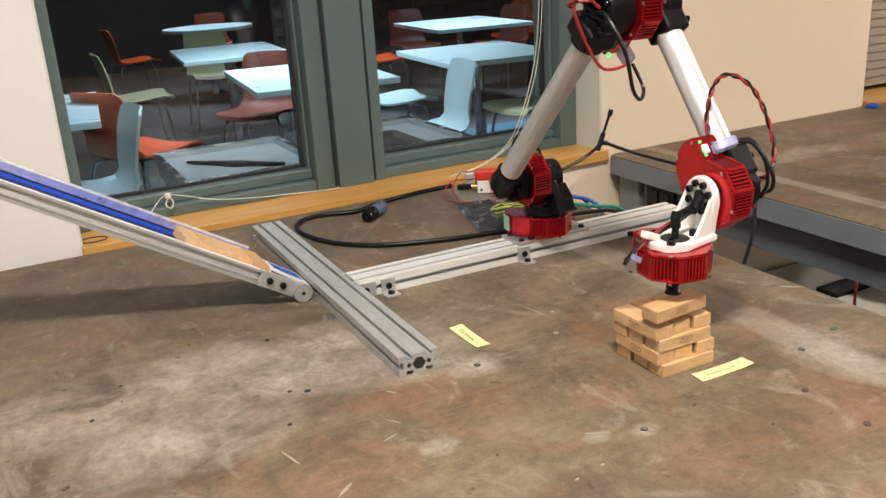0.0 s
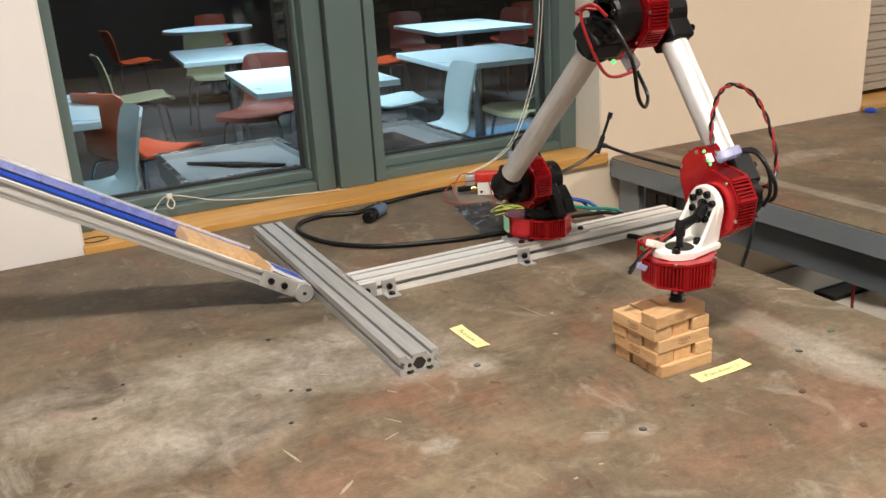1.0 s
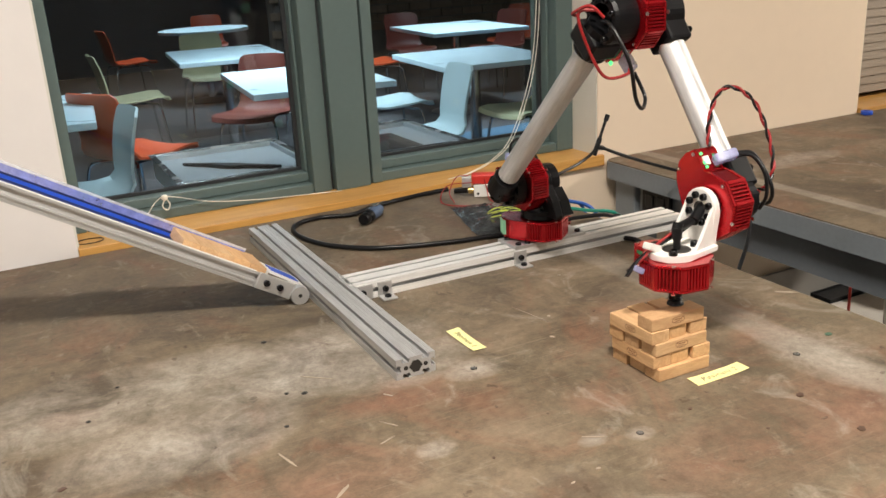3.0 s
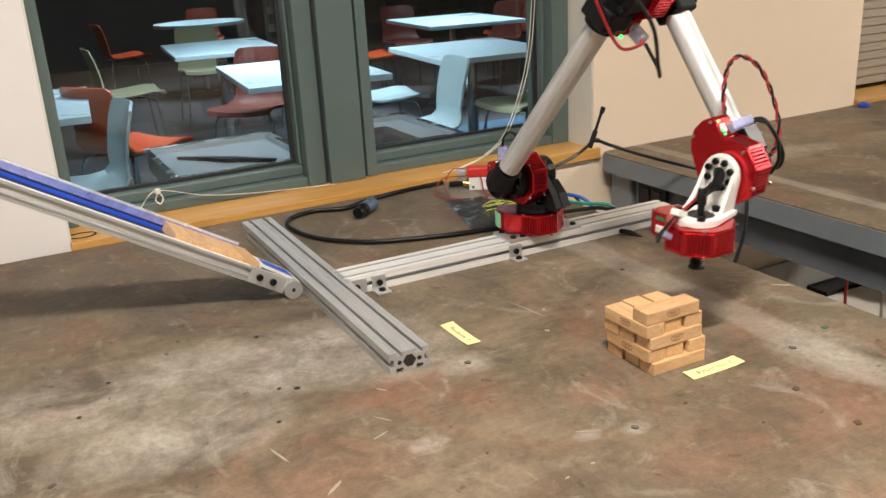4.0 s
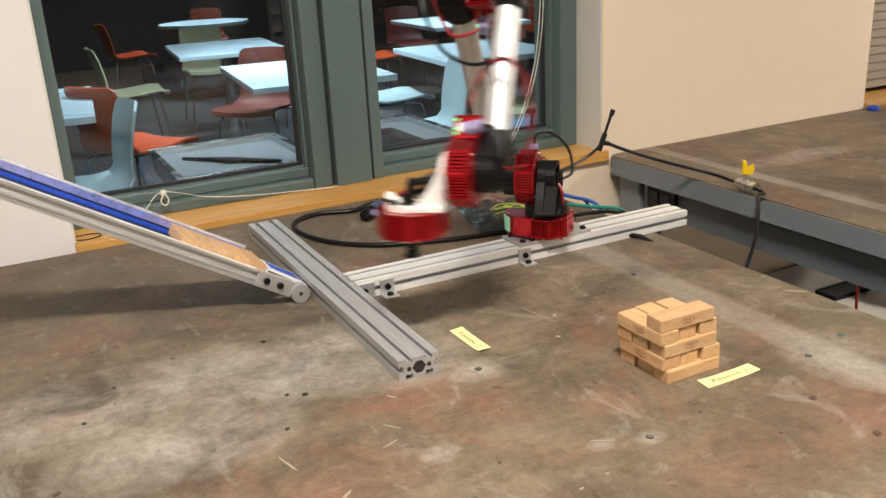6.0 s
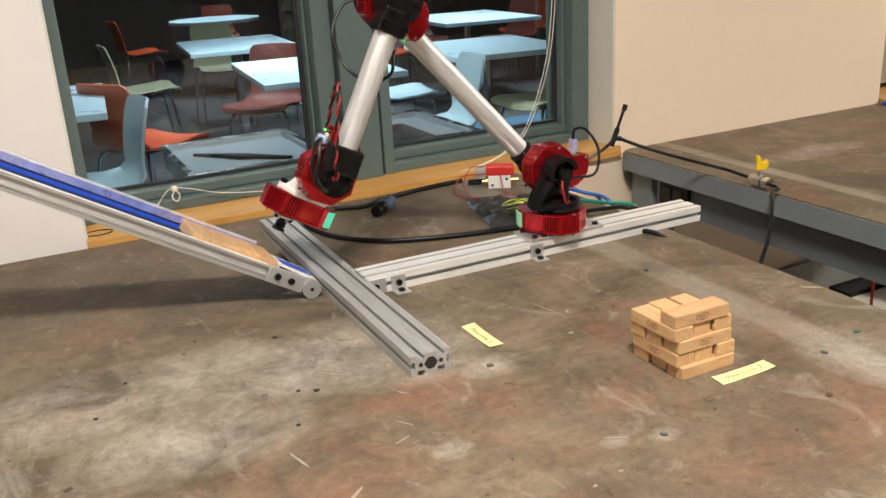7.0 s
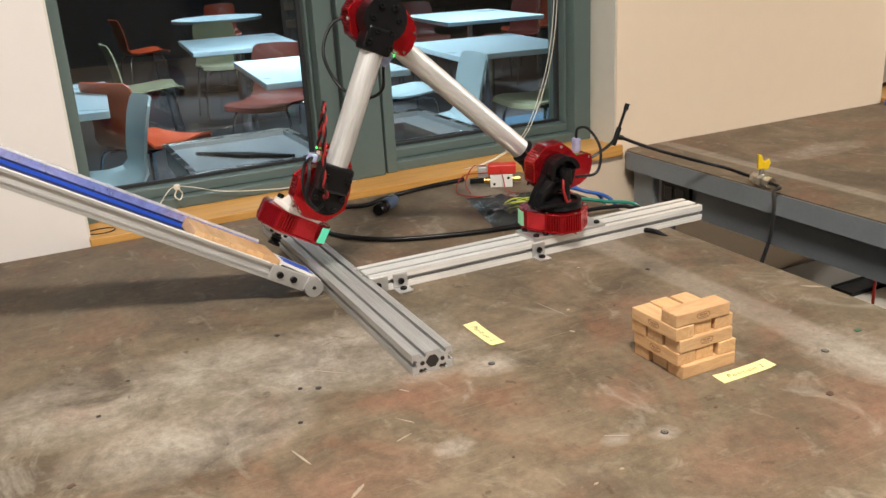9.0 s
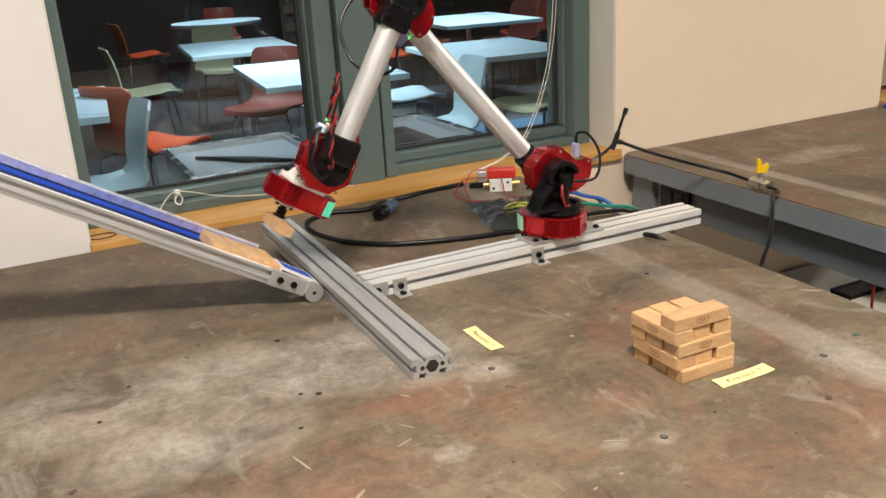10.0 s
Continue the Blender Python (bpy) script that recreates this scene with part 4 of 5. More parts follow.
def links(t):
    """Poses of the turret, upper arm, forearm and tool in robot space."""
    j0, j1, j2, j3 = joints(t)
    z = pose(0, 0, 0, 0, 0, j0)
    e = Vector((L1 * math.cos(radians(j1)), 0, HS + L1 * math.sin(radians(j1))))
    w = e + Vector((L2 * math.cos(radians(j2)), 0, L2 * math.sin(radians(j2))))
    return z, z @ pose(0, 0, HS, 0, -j1, 0), z @ pose(*e, 0, -j2, 0), z @ pose(*w, 0, -j3, 0)


ACT_R, ACT_T = 0.0385, 0.031        # a joint motor's radius and thickness


def motor_outline(grow=0.0):
    """The outline of a joint motor: eight-sided round the output, with a blunt tail at -x and a notch for the sockets beside it."""
    r = ACT_R + grow
    k = r / math.cos(radians(22.5))
    pts = [(k * math.cos(radians(a)), k * math.sin(radians(a))) for a in (-67.5, -22.5, 22.5, 67.5, 108.0)]
    pts += [(-0.030, 0.0255 + grow), (-0.0365, 0.0150 + grow), (-0.0600, 0.0175 + grow), (-0.0650 - grow, 0.0150), (-0.0672 - grow, 0.0020), (-0.0640 - grow, -0.0130),
            (-0.0560, -0.0235 - grow), (-0.0440, -0.0310 - grow), (-0.012, -r)]
    return pts


def motor(m, link, light, name):
    """A red joint motor in a link: ribbed round the output, smooth at the tail. m: its axis is z, tail towards -x."""
    h = ACT_T / 2
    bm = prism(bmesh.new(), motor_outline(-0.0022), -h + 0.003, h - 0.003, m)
    part(name + "_core", bm, M_RED_SHADE, link, "motor core, red darkened for the shade between the ribs")
    for a, b in ((-h, -h + 0.0036), (h - 0.0036, h)):
        part(name + "_cover", prism(bmesh.new(), motor_outline(), a, b, m, 0.0011), M_RED, link, "red anodised motor cover")
    # smooth tail
    tail = [(-0.012, 0.0130), (-0.0365, 0.0146), (-0.0600, 0.0171), (-0.0646, 0.0148), (-0.0668, 0.0020), (-0.0565, 0.0020), (-0.0510, -0.0262), (-0.0440, -0.0306), (-0.0125, -0.0381)]
    part(name + "_tail", prism(bmesh.new(), tail, -h + 0.0037, h - 0.0037, m), M_RED, link, "smooth red motor tail")
    # groups of rounded fins round the front, with a smooth post at each corner
    out = motor_outline()
    ring = [Vector((*p, 0)) for p in (out[-1:] + out[:5])]
    bm = bmesh.new()
    z0, z1 = -h + 0.0036, h - 0.0036
    fin = [(-0.0013, 0.0030), (-0.0013, 0.0002), (-0.0008, -0.0006), (0.0008, -0.0006), (0.0013, 0.0002), (0.0013, 0.0030)]
    for a, b in zip(ring, ring[1:]):
        d = b - a
        k = max(3, int((d.length - 0.006) / 0.0040))
        ang = math.degrees(math.atan2(d.y, d.x))
        for i in range(k):
            c = a + d * (0.12 + 0.76 * (i + 0.5) / k)
            prism(bm, fin, z0, z1, m @ pose(*c, 0, 0, ang))
        box(bm, -0.0002, 0.0036, -0.0005, 0.0034, z0, z1, m @ pose(*a, 0, 0, ang))
        box(bm, -0.0036, 0.0002, -0.0005, 0.0034, z0, z1, m @ pose(*b, 0, 0, ang))
    tagged(part(name + "_finning", bm, M_RED, link, "red cooling ribs round the motor"), kind="stuff")
    # screws on the rims, output ring, status light in the tail
    for x, y in ((0.032, 0.025), (0.032, -0.025), (-0.010, 0.034), (-0.010, -0.034), (-0.060, 0.012), (-0.056, -0.018)):
        for s in (1, -1):
            q = m @ Vector((x, y, s * h))
            part("cover_screw", bolt_head(bmesh.new(), q, (m @ Vector((x, y, s * (h + 1)))) - q, 0.0022, 0.0014), M_STEEL, link, "small bright cover screw")
    part(name + "_output", lathe(bmesh.new(), [(0.0005, h - 0.001), (0.021, h - 0.001), (0.021, h + 0.003), (0.012, h + 0.003), (0.010, h - 0.0005), (0.0005, h - 0.0005)], m, 28), M_BLACK, link, "black output hub", True)
    part(name + "_light", prism(bmesh.new(), [(-0.0656, -0.0126), (-0.0684, 0.0015), (-0.0570, 0.0015), (-0.0516, -0.0258), (-0.0562, -0.0246)], -h + 0.0038, h - 0.0038, m, 0.0004), light, link, "translucent status light")
    # socket row in the notch
    part(name + "_sockets", boxed(-0.0540, -0.0430, 0.0150, 0.0182, 0.001, 0.010, m, 0.0010), M_WHITE, link, "white socket row")
    part(name + "_board", boxed(-0.0560, -0.0390, 0.0150, 0.0166, -0.010, -0.0060, m), M_BOARD, link, "green circuit board edge")


def robot():
    arm = thing("robot_arm", pose(ARM_X, ARM_Y, 0), "jointed red and silver robot arm with a suction cup", "robot arm")
    top = 0.0258
    # base: plate on the rail, motor lying flat with its axis upright
    part("base_plate", boxed(-0.062, 0.072, -0.020, 0.034, top, top + 0.005, bevel=0.001), M_BRACKET, arm, "aluminium base plate")
    for x, y in ((-0.052, -0.012), (-0.052, 0.022), (-0.036, -0.014), (0.062, -0.010), (0.062, 0.026)):
        part("base_bolt", bolt_head(bmesh.new(), (x, y, top + 0.005), (0, 0, 1), 0.0048, 0.0035), M_BOLT, arm)
    base = part("base_motor", prism(bmesh.new(), circle(0.024, 24), top + 0.005, top + 0.008), M_BLACK, arm)
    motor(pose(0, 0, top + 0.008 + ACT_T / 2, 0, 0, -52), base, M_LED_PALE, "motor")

    # turret: turning disc, angled black bracket, shoulder motor lying on its side
    z0 = top + 0.008 + ACT_T + 0.003
    bm = bmesh.new()
    rod(bm, (0, 0, z0), (0, 0, z0 + 0.007), 0.033, 0.031, 32)
    turret = part("turret", bm, M_BLACK, arm, "black turning bracket")
    hub = [(0.026 * math.cos(radians(a)), HS + 0.026 * math.sin(radians(a))) for a in range(-5, 211, 15)]
    leg = [(-0.020, HS - 0.024), (0.006, HS - 0.030), (0.020, z0 + 0.022), (0.022, z0 + 0.006), (0.050, z0 + 0.004), (0.053, z0 + 0.010), (0.044, z0 + 0.030)]
    part("bracket_plate", prism(bmesh.new(), hub + leg, -0.004, 0.0100, pose(0, 0, 0, 90, 0, 0), 0.0016), M_BLACK, turret, "black swept bracket plate")
    rim = [(0.026 * math.cos(radians(a)), HS + 0.026 * math.sin(radians(a))) for a in range(-20, 171, 19)]
    inner = [(0.019 * math.cos(radians(a)), HS + 0.019 * math.sin(radians(a))) for a in range(170, -21, -19)]
    part("bracket_rim", prism(bmesh.new(), rim + inner, -0.018, -0.0042, pose(0, 0, 0, 90, 0, 0)), M_BLACK, turret, "raised black rim round the shoulder hub")
    part("bracket_rib", prism(bmesh.new(), [(0.026, HS - 0.008), (0.044, z0 + 0.030), (0.053, z0 + 0.010), (0.048, z0 + 0.006), (0.040, z0 + 0.026), (0.020, HS - 0.012)], -0.022, -0.0042, pose(0, 0, 0, 90, 0, 0), 0.001), M_BLACK, turret)
    part("bracket_foot", boxed(0.004, 0.050, -0.006, 0.026, z0 + 0.0072, z0 + 0.0125, bevel=0.0012), M_BLACK, turret, "black bracket foot on the turning disc")
    part("turret_ring", lathe(bmesh.new(), [(0.033, z0 + 0.0071), (0.033, z0 + 0.0125), (0.027, z0 + 0.0125), (0.027, z0 + 0.0071)], None, 32), M_BLACK, turret, "raised black ring", True)
    bolt_ring(turret, 0.0, 0.006, HS, 1, 0.015, 5)
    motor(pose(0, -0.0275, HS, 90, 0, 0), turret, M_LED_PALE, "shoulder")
    fit = bmesh.new()
    rod(fit, (0.0, 0.018, z0 + 0.004), (0.0, 0.018, HS - 0.002), 0.006, None, 14)
    rod(fit, (0.0, 0.004, HS), (0.0, 0.024, HS), 0.0075, None, 14)
    rod(fit, (0.0, 0.018, HS - 0.014), (0.0, 0.018, HS + 0.006), 0.0085, None, 14)
    part("elbow_fitting", fit, M_RUBBER, turret, "black push-in air fitting")
    part("shoulder_plug", boxed(-0.052, -0.041, -0.034, -0.020, HS + 0.0190, HS + 0.041, bevel=0.003), M_CLEAR_PLUG, turret, "clear network plug")
    part("shoulder_lead", cable(bmesh.new(), [(-0.0465, -0.027, HS + 0.039), (-0.0465, -0.022, HS + 0.056), (-0.052, 0.000, HS + 0.058), (-0.056, 0.026, HS + 0.032), (-0.044, 0.034, HS - 0.002), (-0.012, 0.024, HS - 0.006)], 0.0022), M_RUBBER, turret, "black lead in a loop", True)
    part("shoulder_wire", cable(bmesh.new(), [(0.004, 0.018, HS - 0.004), (0.010, 0.026, HS - 0.02), (0.004, 0.026, HS - 0.042), (-0.006, 0.020, z0 + 0.012)], 0.0022), M_RED_WIRE, turret, "red wire", True)

    # upper arm: clamp, tube, clamp, elbow motor
    bm = rod(bmesh.new(), (0.036, Y_TUBE1, 0), (L1 - 0.036, Y_TUBE1, 0), 0.0159, None, 40)
    upper = part("upper_arm", bm, M_ALU_TUBE, arm, "bright aluminium tube of the upper arm", True)
    bm = bmesh.new()
    rod(bm, (0, -0.046, 0), (0, -0.062, 0), 0.0300, None, 32)
    rod(bm, (0, -0.0621, 0), (0, -0.084, 0), 0.0215, None, 32)
    rod(bm, (-0.004, Y_TUBE1, 0), (0.030, Y_TUBE1, 0), 0.0195, None, 28)
    part("shoulder_clamp", bm, M_BLACK, upper, "black tube clamp at the shoulder")
    bolt_ring(upper, 0.0, -0.084, 0.0, -1, 0.014, 4)
    bolt_ring(upper, 0.0, -0.062, 0.0, -1, 0.0258, 9)
    bm = bmesh.new()
    lathe(bm, [(0.030, 0.0), (0.030, 0.030), (0.027, 0.034), (0.0195, 0.034), (0.0185, 0.012), (0.0005, 0.012)], Matrix.Translation((L1, -0.056, 0)) @ pose(0, 0, 0, 90, 0, 0), 32)
    rod(bm, (L1 - 0.055, Y_TUBE1, 0), (L1 - 0.01, Y_TUBE1, 0), 0.0225, None, 28)
    box(bm, L1 - 0.050, L1 - 0.02, Y_TUBE1 - 0.024, Y_TUBE1 + 0.022, -0.023, 0.023, None, 0.004)
    part("elbow_clamp", bm, M_BLACK, upper, "black tube clamp at the elbow")
    bolt_ring(upper, L1, -0.0900, 0.0, -1, 0.0238, 8)
    part("elbow_boss", rod(bmesh.new(), (L1, -0.0685, 0), (L1, -0.078, 0), 0.0075, None, 18), M_BOLT, upper)
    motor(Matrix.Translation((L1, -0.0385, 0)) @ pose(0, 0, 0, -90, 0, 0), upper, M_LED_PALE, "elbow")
    part("elbow_plug", boxed(L1 - 0.056, L1 - 0.040, -0.046, -0.032, -0.044, -0.0218, bevel=0.003), M_CLEAR_PLUG, upper, "clear network plug")
    part("elbow_led", boxed(L1 - 0.062, L1 - 0.058, -0.053, -0.050, -0.022, -0.018), M_LED_GREEN, upper, "small green indicator")
    part("elbow_lead", cable(bmesh.new(), [(L1 + 0.002, -0.092, -0.004), (L1 + 0.022, -0.104, -0.030), (L1 + 0.010, -0.096, -0.074), (L1 - 0.030, -0.076, -0.098), (L1 - 0.058, -0.046, -0.094), (L1 - 0.066, -0.024, -0.072), (L1 - 0.052, -0.033, -0.044)], 0.0024), M_RUBBER, upper, "black lead hanging in a loop", True)
    bm = bmesh.new()
    cable(bm, [(L1 + 0.006, -0.094, 0.010), (L1 - 0.004, -0.112, 0.016), (L1 - 0.026, -0.104, -0.012), (L1 - 0.052, -0.080, -0.044), (L1 - 0.046, -0.052, -0.050), (L1 - 0.046, -0.042, -0.040)], 0.0020)
    cable(bm, [(L1 + 0.010, -0.094, -0.006), (L1 + 0.014, -0.108, 0.010), (L1 - 0.010, -0.114, 0.022), (L1 - 0.020, -0.100, 0.026)], 0.0020)
    part("elbow_wire", bm, M_RED_WIRE, upper, "loose red wires", True)

    # forearm: clamp, tube, clamp, wrist motor
    bm = rod(bmesh.new(), (0.036, Y_TUBE2, 0), (L2 - 0.030, Y_TUBE2, 0), 0.0159, None, 40)
    fore = part("forearm", bm, M_ALU_TUBE, arm, "bright aluminium tube of the forearm", True)
    bm = bmesh.new()
    rod(bm, (0, -0.021, 0), (0, 0.014, 0), 0.030, None, 32)
    box(bm, 0.012, 0.046, Y_TUBE2 - 0.016, Y_TUBE2 + 0.019, -0.0205, 0.0205, None, 0.004)
    part("elbow_clamp", bm, M_BLACK, fore, "black tube clamp at the elbow")
    bolt_ring(fore, 0.0, 0.014, 0.0, 1, 0.019, 6)
    bm = bmesh.new()
    rod(bm, (L2, -0.0185, 0), (L2, 0.006, 0), 0.0245, None, 32)
    box(bm, L2 - 0.046, L2 - 0.008, Y_TUBE2 - 0.014, Y_TUBE2 + 0.019, -0.0225, 0.0225, None, 0.004)
    part("wrist_clamp", bm, M_BLACK, fore, "black tube clamp at the wrist")
    bolt_ring(fore, L2, 0.006, 0.0, 1, 0.019, 6)
    for s in (-1, 1):
        for x in (0.034, L2 - 0.030):
            part("clamp_screw", bolt_head(bmesh.new(), (x, 0.0165, s * 0.016), (0, 1, 0), 0.0042, 0.004), M_BOLT, fore)
    motor(Matrix.Translation((L2, -0.035, 0)) @ pose(0, 0, 0, 90, 0, 0), fore, M_LED_PALE, "wrist")
    part("wrist_plug", boxed(-0.006, 0.006, -0.0075, 0.0075, 0.0, 0.028, pose(L2 - 0.045, -0.036, 0.0225, -66, 0, 0), 0.003), M_CLEAR_PLUG, fore, "clear network plug")
    for q in ((L2 - 0.057, -0.0465, 0.0190), (L2 - 0.046, -0.0465, 0.0190), (L2 - 0.040, -0.0465, 0.0200)):
        part("wrist_led", boxed(q[0] - 0.0013, q[0] + 0.0013, q[1] - 0.0010, q[1] + 0.001, q[2] - 0.0013, q[2] + 0.0013), M_LED_GREEN, fore, "small green indicator")
    loop = [(L2 - 0.062, -0.034, 0.022), (L2 - 0.090, -0.026, 0.030), (L2 - 0.116, -0.008, 0.040), (L2 - 0.120, 0.012, 0.046), (L2 - 0.100, 0.034, 0.046), (L2 - 0.062, 0.044, 0.038), (L2 - 0.024, 0.044, 0.026), (L2 - 0.004, 0.034, 0.012), (L2 - 0.002, 0.016, 0.010)]
    part("wrist_wire", cable(bmesh.new(), loop, 0.0016, 6, 8, (0.0016, 0.0, 9)), M_RED_WIRE, fore, "red wire of a twisted pair", True)
    part("wrist_wire", cable(bmesh.new(), loop, 0.0016, 6, 8, (0.0016, math.pi, 9)), M_RUBBER, fore, "black wire of a twisted pair", True)
    part("wrist_lead", cable(bmesh.new(), [(L2 - 0.045, -0.010, 0.034), (L2 - 0.040, 0.004, 0.040), (L2 - 0.022, 0.014, 0.038), (L2 + 0.004, 0.018, 0.034), (L2 + 0.016, 0.022, 0.018), (L2 + 0.010, 0.010, 0.006)], 0.0024), M_RUBBER, fore, "black lead in a loop", True)
    part("wrist_lead", cable(bmesh.new(), [(L2 - 0.044, -0.012, 0.035), (L2 - 0.034, 0.000, 0.044), (L2 - 0.012, 0.008, 0.042), (L2 + 0.010, 0.010, 0.030), (L2 + 0.020, 0.010, 0.012)], 0.0022), M_RUBBER, fore, "black lead in a loop", True)

    # tool: white printed bracket, motor lying flat, cup below
    y0, yt = -0.0535, Y_TOOL
    za = -0.0465
    outline = [(0.0235 * math.cos(radians(a)), 0.0235 * math.sin(radians(a))) for a in range(-10, 171, 15)]
    outline += [(-0.0265, -0.012), (-0.0300, za + 0.004), (TOOL_A + 0.012, za + 0.004)]
    tool = part("tool_bracket", prism(bmesh.new(), outline, 0.0, 0.0085, pose(0, y0, 0, 90, 0, 0), 0.0018), M_WHITE_PRINT, arm, "white printed plastic tool bracket")
    foot = circle(0.0315, 22, TOOL_A, yt, -185, 5) + [(TOOL_A + 0.021, y0 - 0.002), (TOOL_A - 0.034, y0 - 0.002)]
    foot = [(TOOL_A + (x - TOOL_A) * (0.80 if x > TOOL_A else 1.0), y) for x, y in foot]
    part("bracket_foot", prism(bmesh.new(), foot, za, za + 0.0075, None, 0.0015), M_WHITE_PRINT, tool, "white rounded bracket foot")
    # curved side walls that sweep from the hub down to the foot
    for s, xa, xb in ((-1, -0.0225, TOOL_A - 0.0310), (1, 0.0215, TOOL_A + 0.0240)):
        bm = bmesh.new()
        edge, inner = [], []
        for k in range(11):
            u = k / 10
            v = (1 - u) ** 1.9
            y = y0 - 0.0082 - (y0 - 0.0082 - yt) * u
            x = xa + (xb - xa) * ((1 - (1 - u) ** 1.6) if s < 0 else u ** 1.5)
            edge.append((x, y, za + 0.006 + (0.006 - za - 0.006) * v))
            inner.append((x, y, za + 0.003))
        rows = [[bm.verts.new((x + s * o, y, z)) for (x, y, z) in line] for o in (0.0, -0.0048) for line in (edge, inner)]
        for p, q in ((0, 1), (1, 3), (3, 2), (2, 0)):
            for k in range(10):
                bm.faces.new((rows[p][k], rows[p][k + 1], rows[q][k + 1], rows[q][k]))
        for k in (0, 10):
            bm.faces.new((rows[0][k], rows[1][k], rows[3][k], rows[2][k]))
        part("bracket_rib", bm, M_WHITE_PRINT, tool, "", True)
    bolt_ring(tool, 0.0, y0 - 0.0085, 0.0, -1, 0.0158, 8, 0.0042)
    part("hub_hole", rod(bmesh.new(), (0, y0 - 0.0086, 0), (0, y0 - 0.0092, 0), 0.0085, None, 20), M_HOLE, tool, "dark hub opening")
    for x, y in ((TOOL_A - 0.020, yt - 0.013), (TOOL_A + 0.014, yt - 0.018), (TOOL_A + 0.004, yt + 0.023)):
        part("foot_bolt", bolt_head(bmesh.new(), (x, y, za + 0.0075), (0, 0, 1), 0.0050, 0.006), M_BOLT, tool, "black cap bolt")
    part("shaft_hole", lathe(bmesh.new(), [(0.016, za + 0.0076), (0.0155, za + 0.0080), (0.0001, za + 0.0078)], pose(TOOL_A, yt, 0), 24), M_HOLE, tool)
    motor(pose(TOOL_A, yt, za - ACT_T / 2 - 0.0005, 0, 0, -9) @ pose(0, 0, 0, 180, 0, 0), tool, M_LED_TEAL, "tool")
    bm = bmesh.new()
    rod(bm, (TOOL_A, yt, za), (TOOL_A, yt, za + 0.030), 0.0042, None, 14)
    rod(bm, (TOOL_A, yt, za + 0.020), (TOOL_A, yt, za + 0.033), 0.0058, None, 14)
    rod(bm, (TOOL_A, yt - 0.002, za + 0.032), (0.006, y0 - 0.022, za + 0.037), 0.0050, None, 14)
    rod(bm, (TOOL_A, yt - 0.001, za + 0.028), (TOOL_A - 0.001, yt + 0.003, za + 0.037), 0.0060, None, 14)
    rod(bm, (0.008, y0 - 0.026, za + 0.036), (0.0, y0 - 0.006, 0.0), 0.0062, None, 14)
    part("air_fitting", bm, M_RUBBER, tool, "black air tube with elbow fittings", True)
    bm = bmesh.new()
    cable(bm, [(0.006, y0 - 0.020, -0.010), (0.000, yt + 0.012, -0.022), (-0.004, yt - 0.018, -0.034), (-0.006, yt - 0.044, -0.046), (-0.004, yt - 0.062, -0.060)], 0.0024)
    cable(bm, [(0.004, y0 - 0.022, -0.014), (-0.004, yt + 0.008, -0.026), (-0.010, yt - 0.022, -0.040), (-0.010, yt - 0.056, -0.058)], 0.0020)
    part("tool_lead", bm, M_RUBBER, tool, "black tool leads", True)
    part("tool_wire", cable(bmesh.new(), [(0.008, y0 - 0.016, -0.004), (0.002, yt + 0.010, -0.016), (-0.002, yt - 0.018, -0.030), (-0.006, yt - 0.050, -0.052)], 0.0018), M_RED_WIRE, tool, "red wire", True)
    part("tool_connector", boxed(-0.006, 0.006, -0.010, 0.010, -0.004, 0.004, pose(-0.004, yt - 0.026, -0.034, -22, 0, 6), 0.0015), M_WHITE, tool, "white wire connector")
    part("tool_plug", boxed(-0.004, 0.004, -0.008, 0.007, -0.0035, 0.0035, pose(-0.004, yt - 0.046, -0.056, -30, 0, 0), 0.0015), M_CLEAR_PLUG, tool, "clear plug with blue wires")
    zb = za - ACT_T - 0.001
    tip = -TOOL_B
    part("cup_mount", lathe(bmesh.new(), [(0.0001, zb), (0.019, zb), (0.019, zb - 0.004), (0.012, zb - 0.007), (0.0001, zb - 0.007)], pose(TOOL_A, yt, 0), 24), M_WHITE_PRINT, tool, "white cup mount")
    for k in range(4):
        a = math.pi / 2 * k + 0.5
        part("mount_bolt", bolt_head(bmesh.new(), (TOOL_A + 0.015 * math.cos(a), yt + 0.015 * math.sin(a), zb - 0.004), (0, 0, -1), 0.003, 0.0045), M_BOLT, tool)
    h = (zb - 0.006) - tip
    prof = [(0.0001, tip + h), (0.005, tip + h), (0.005, tip + h * 0.72), (0.0075, tip + h * 0.70), (0.0075, tip + h * 0.55), (0.0060, tip + h * 0.50), (0.0085, tip + h * 0.38),
            (0.0062, tip + h * 0.27), (0.0090, tip + h * 0.14), (0.0098, tip + 0.0004), (0.0090, tip), (0.0001, tip + 0.0006)]
    part("suction_cup", lathe(bmesh.new(), prof, pose(TOOL_A, yt, 0), 24), M_RUBBER, tool, "black bellows suction cup", True)
    return arm, turret, upper, fore, tool


def bolt_ring(link, x, y, z, s, r, n, head=0.0038):
    """A ring of bolts about an axis along y."""
    for k in range(n):
        a = 2 * math.pi * k / n + 0.35
        part("bolt", bolt_head(bmesh.new(), (x + r * math.cos(a), y, z + r * math.sin(a)), (0, s, 0), head, 0.0042), M_BOLT, link)


arm, turret, upper, fore, tool = robot()


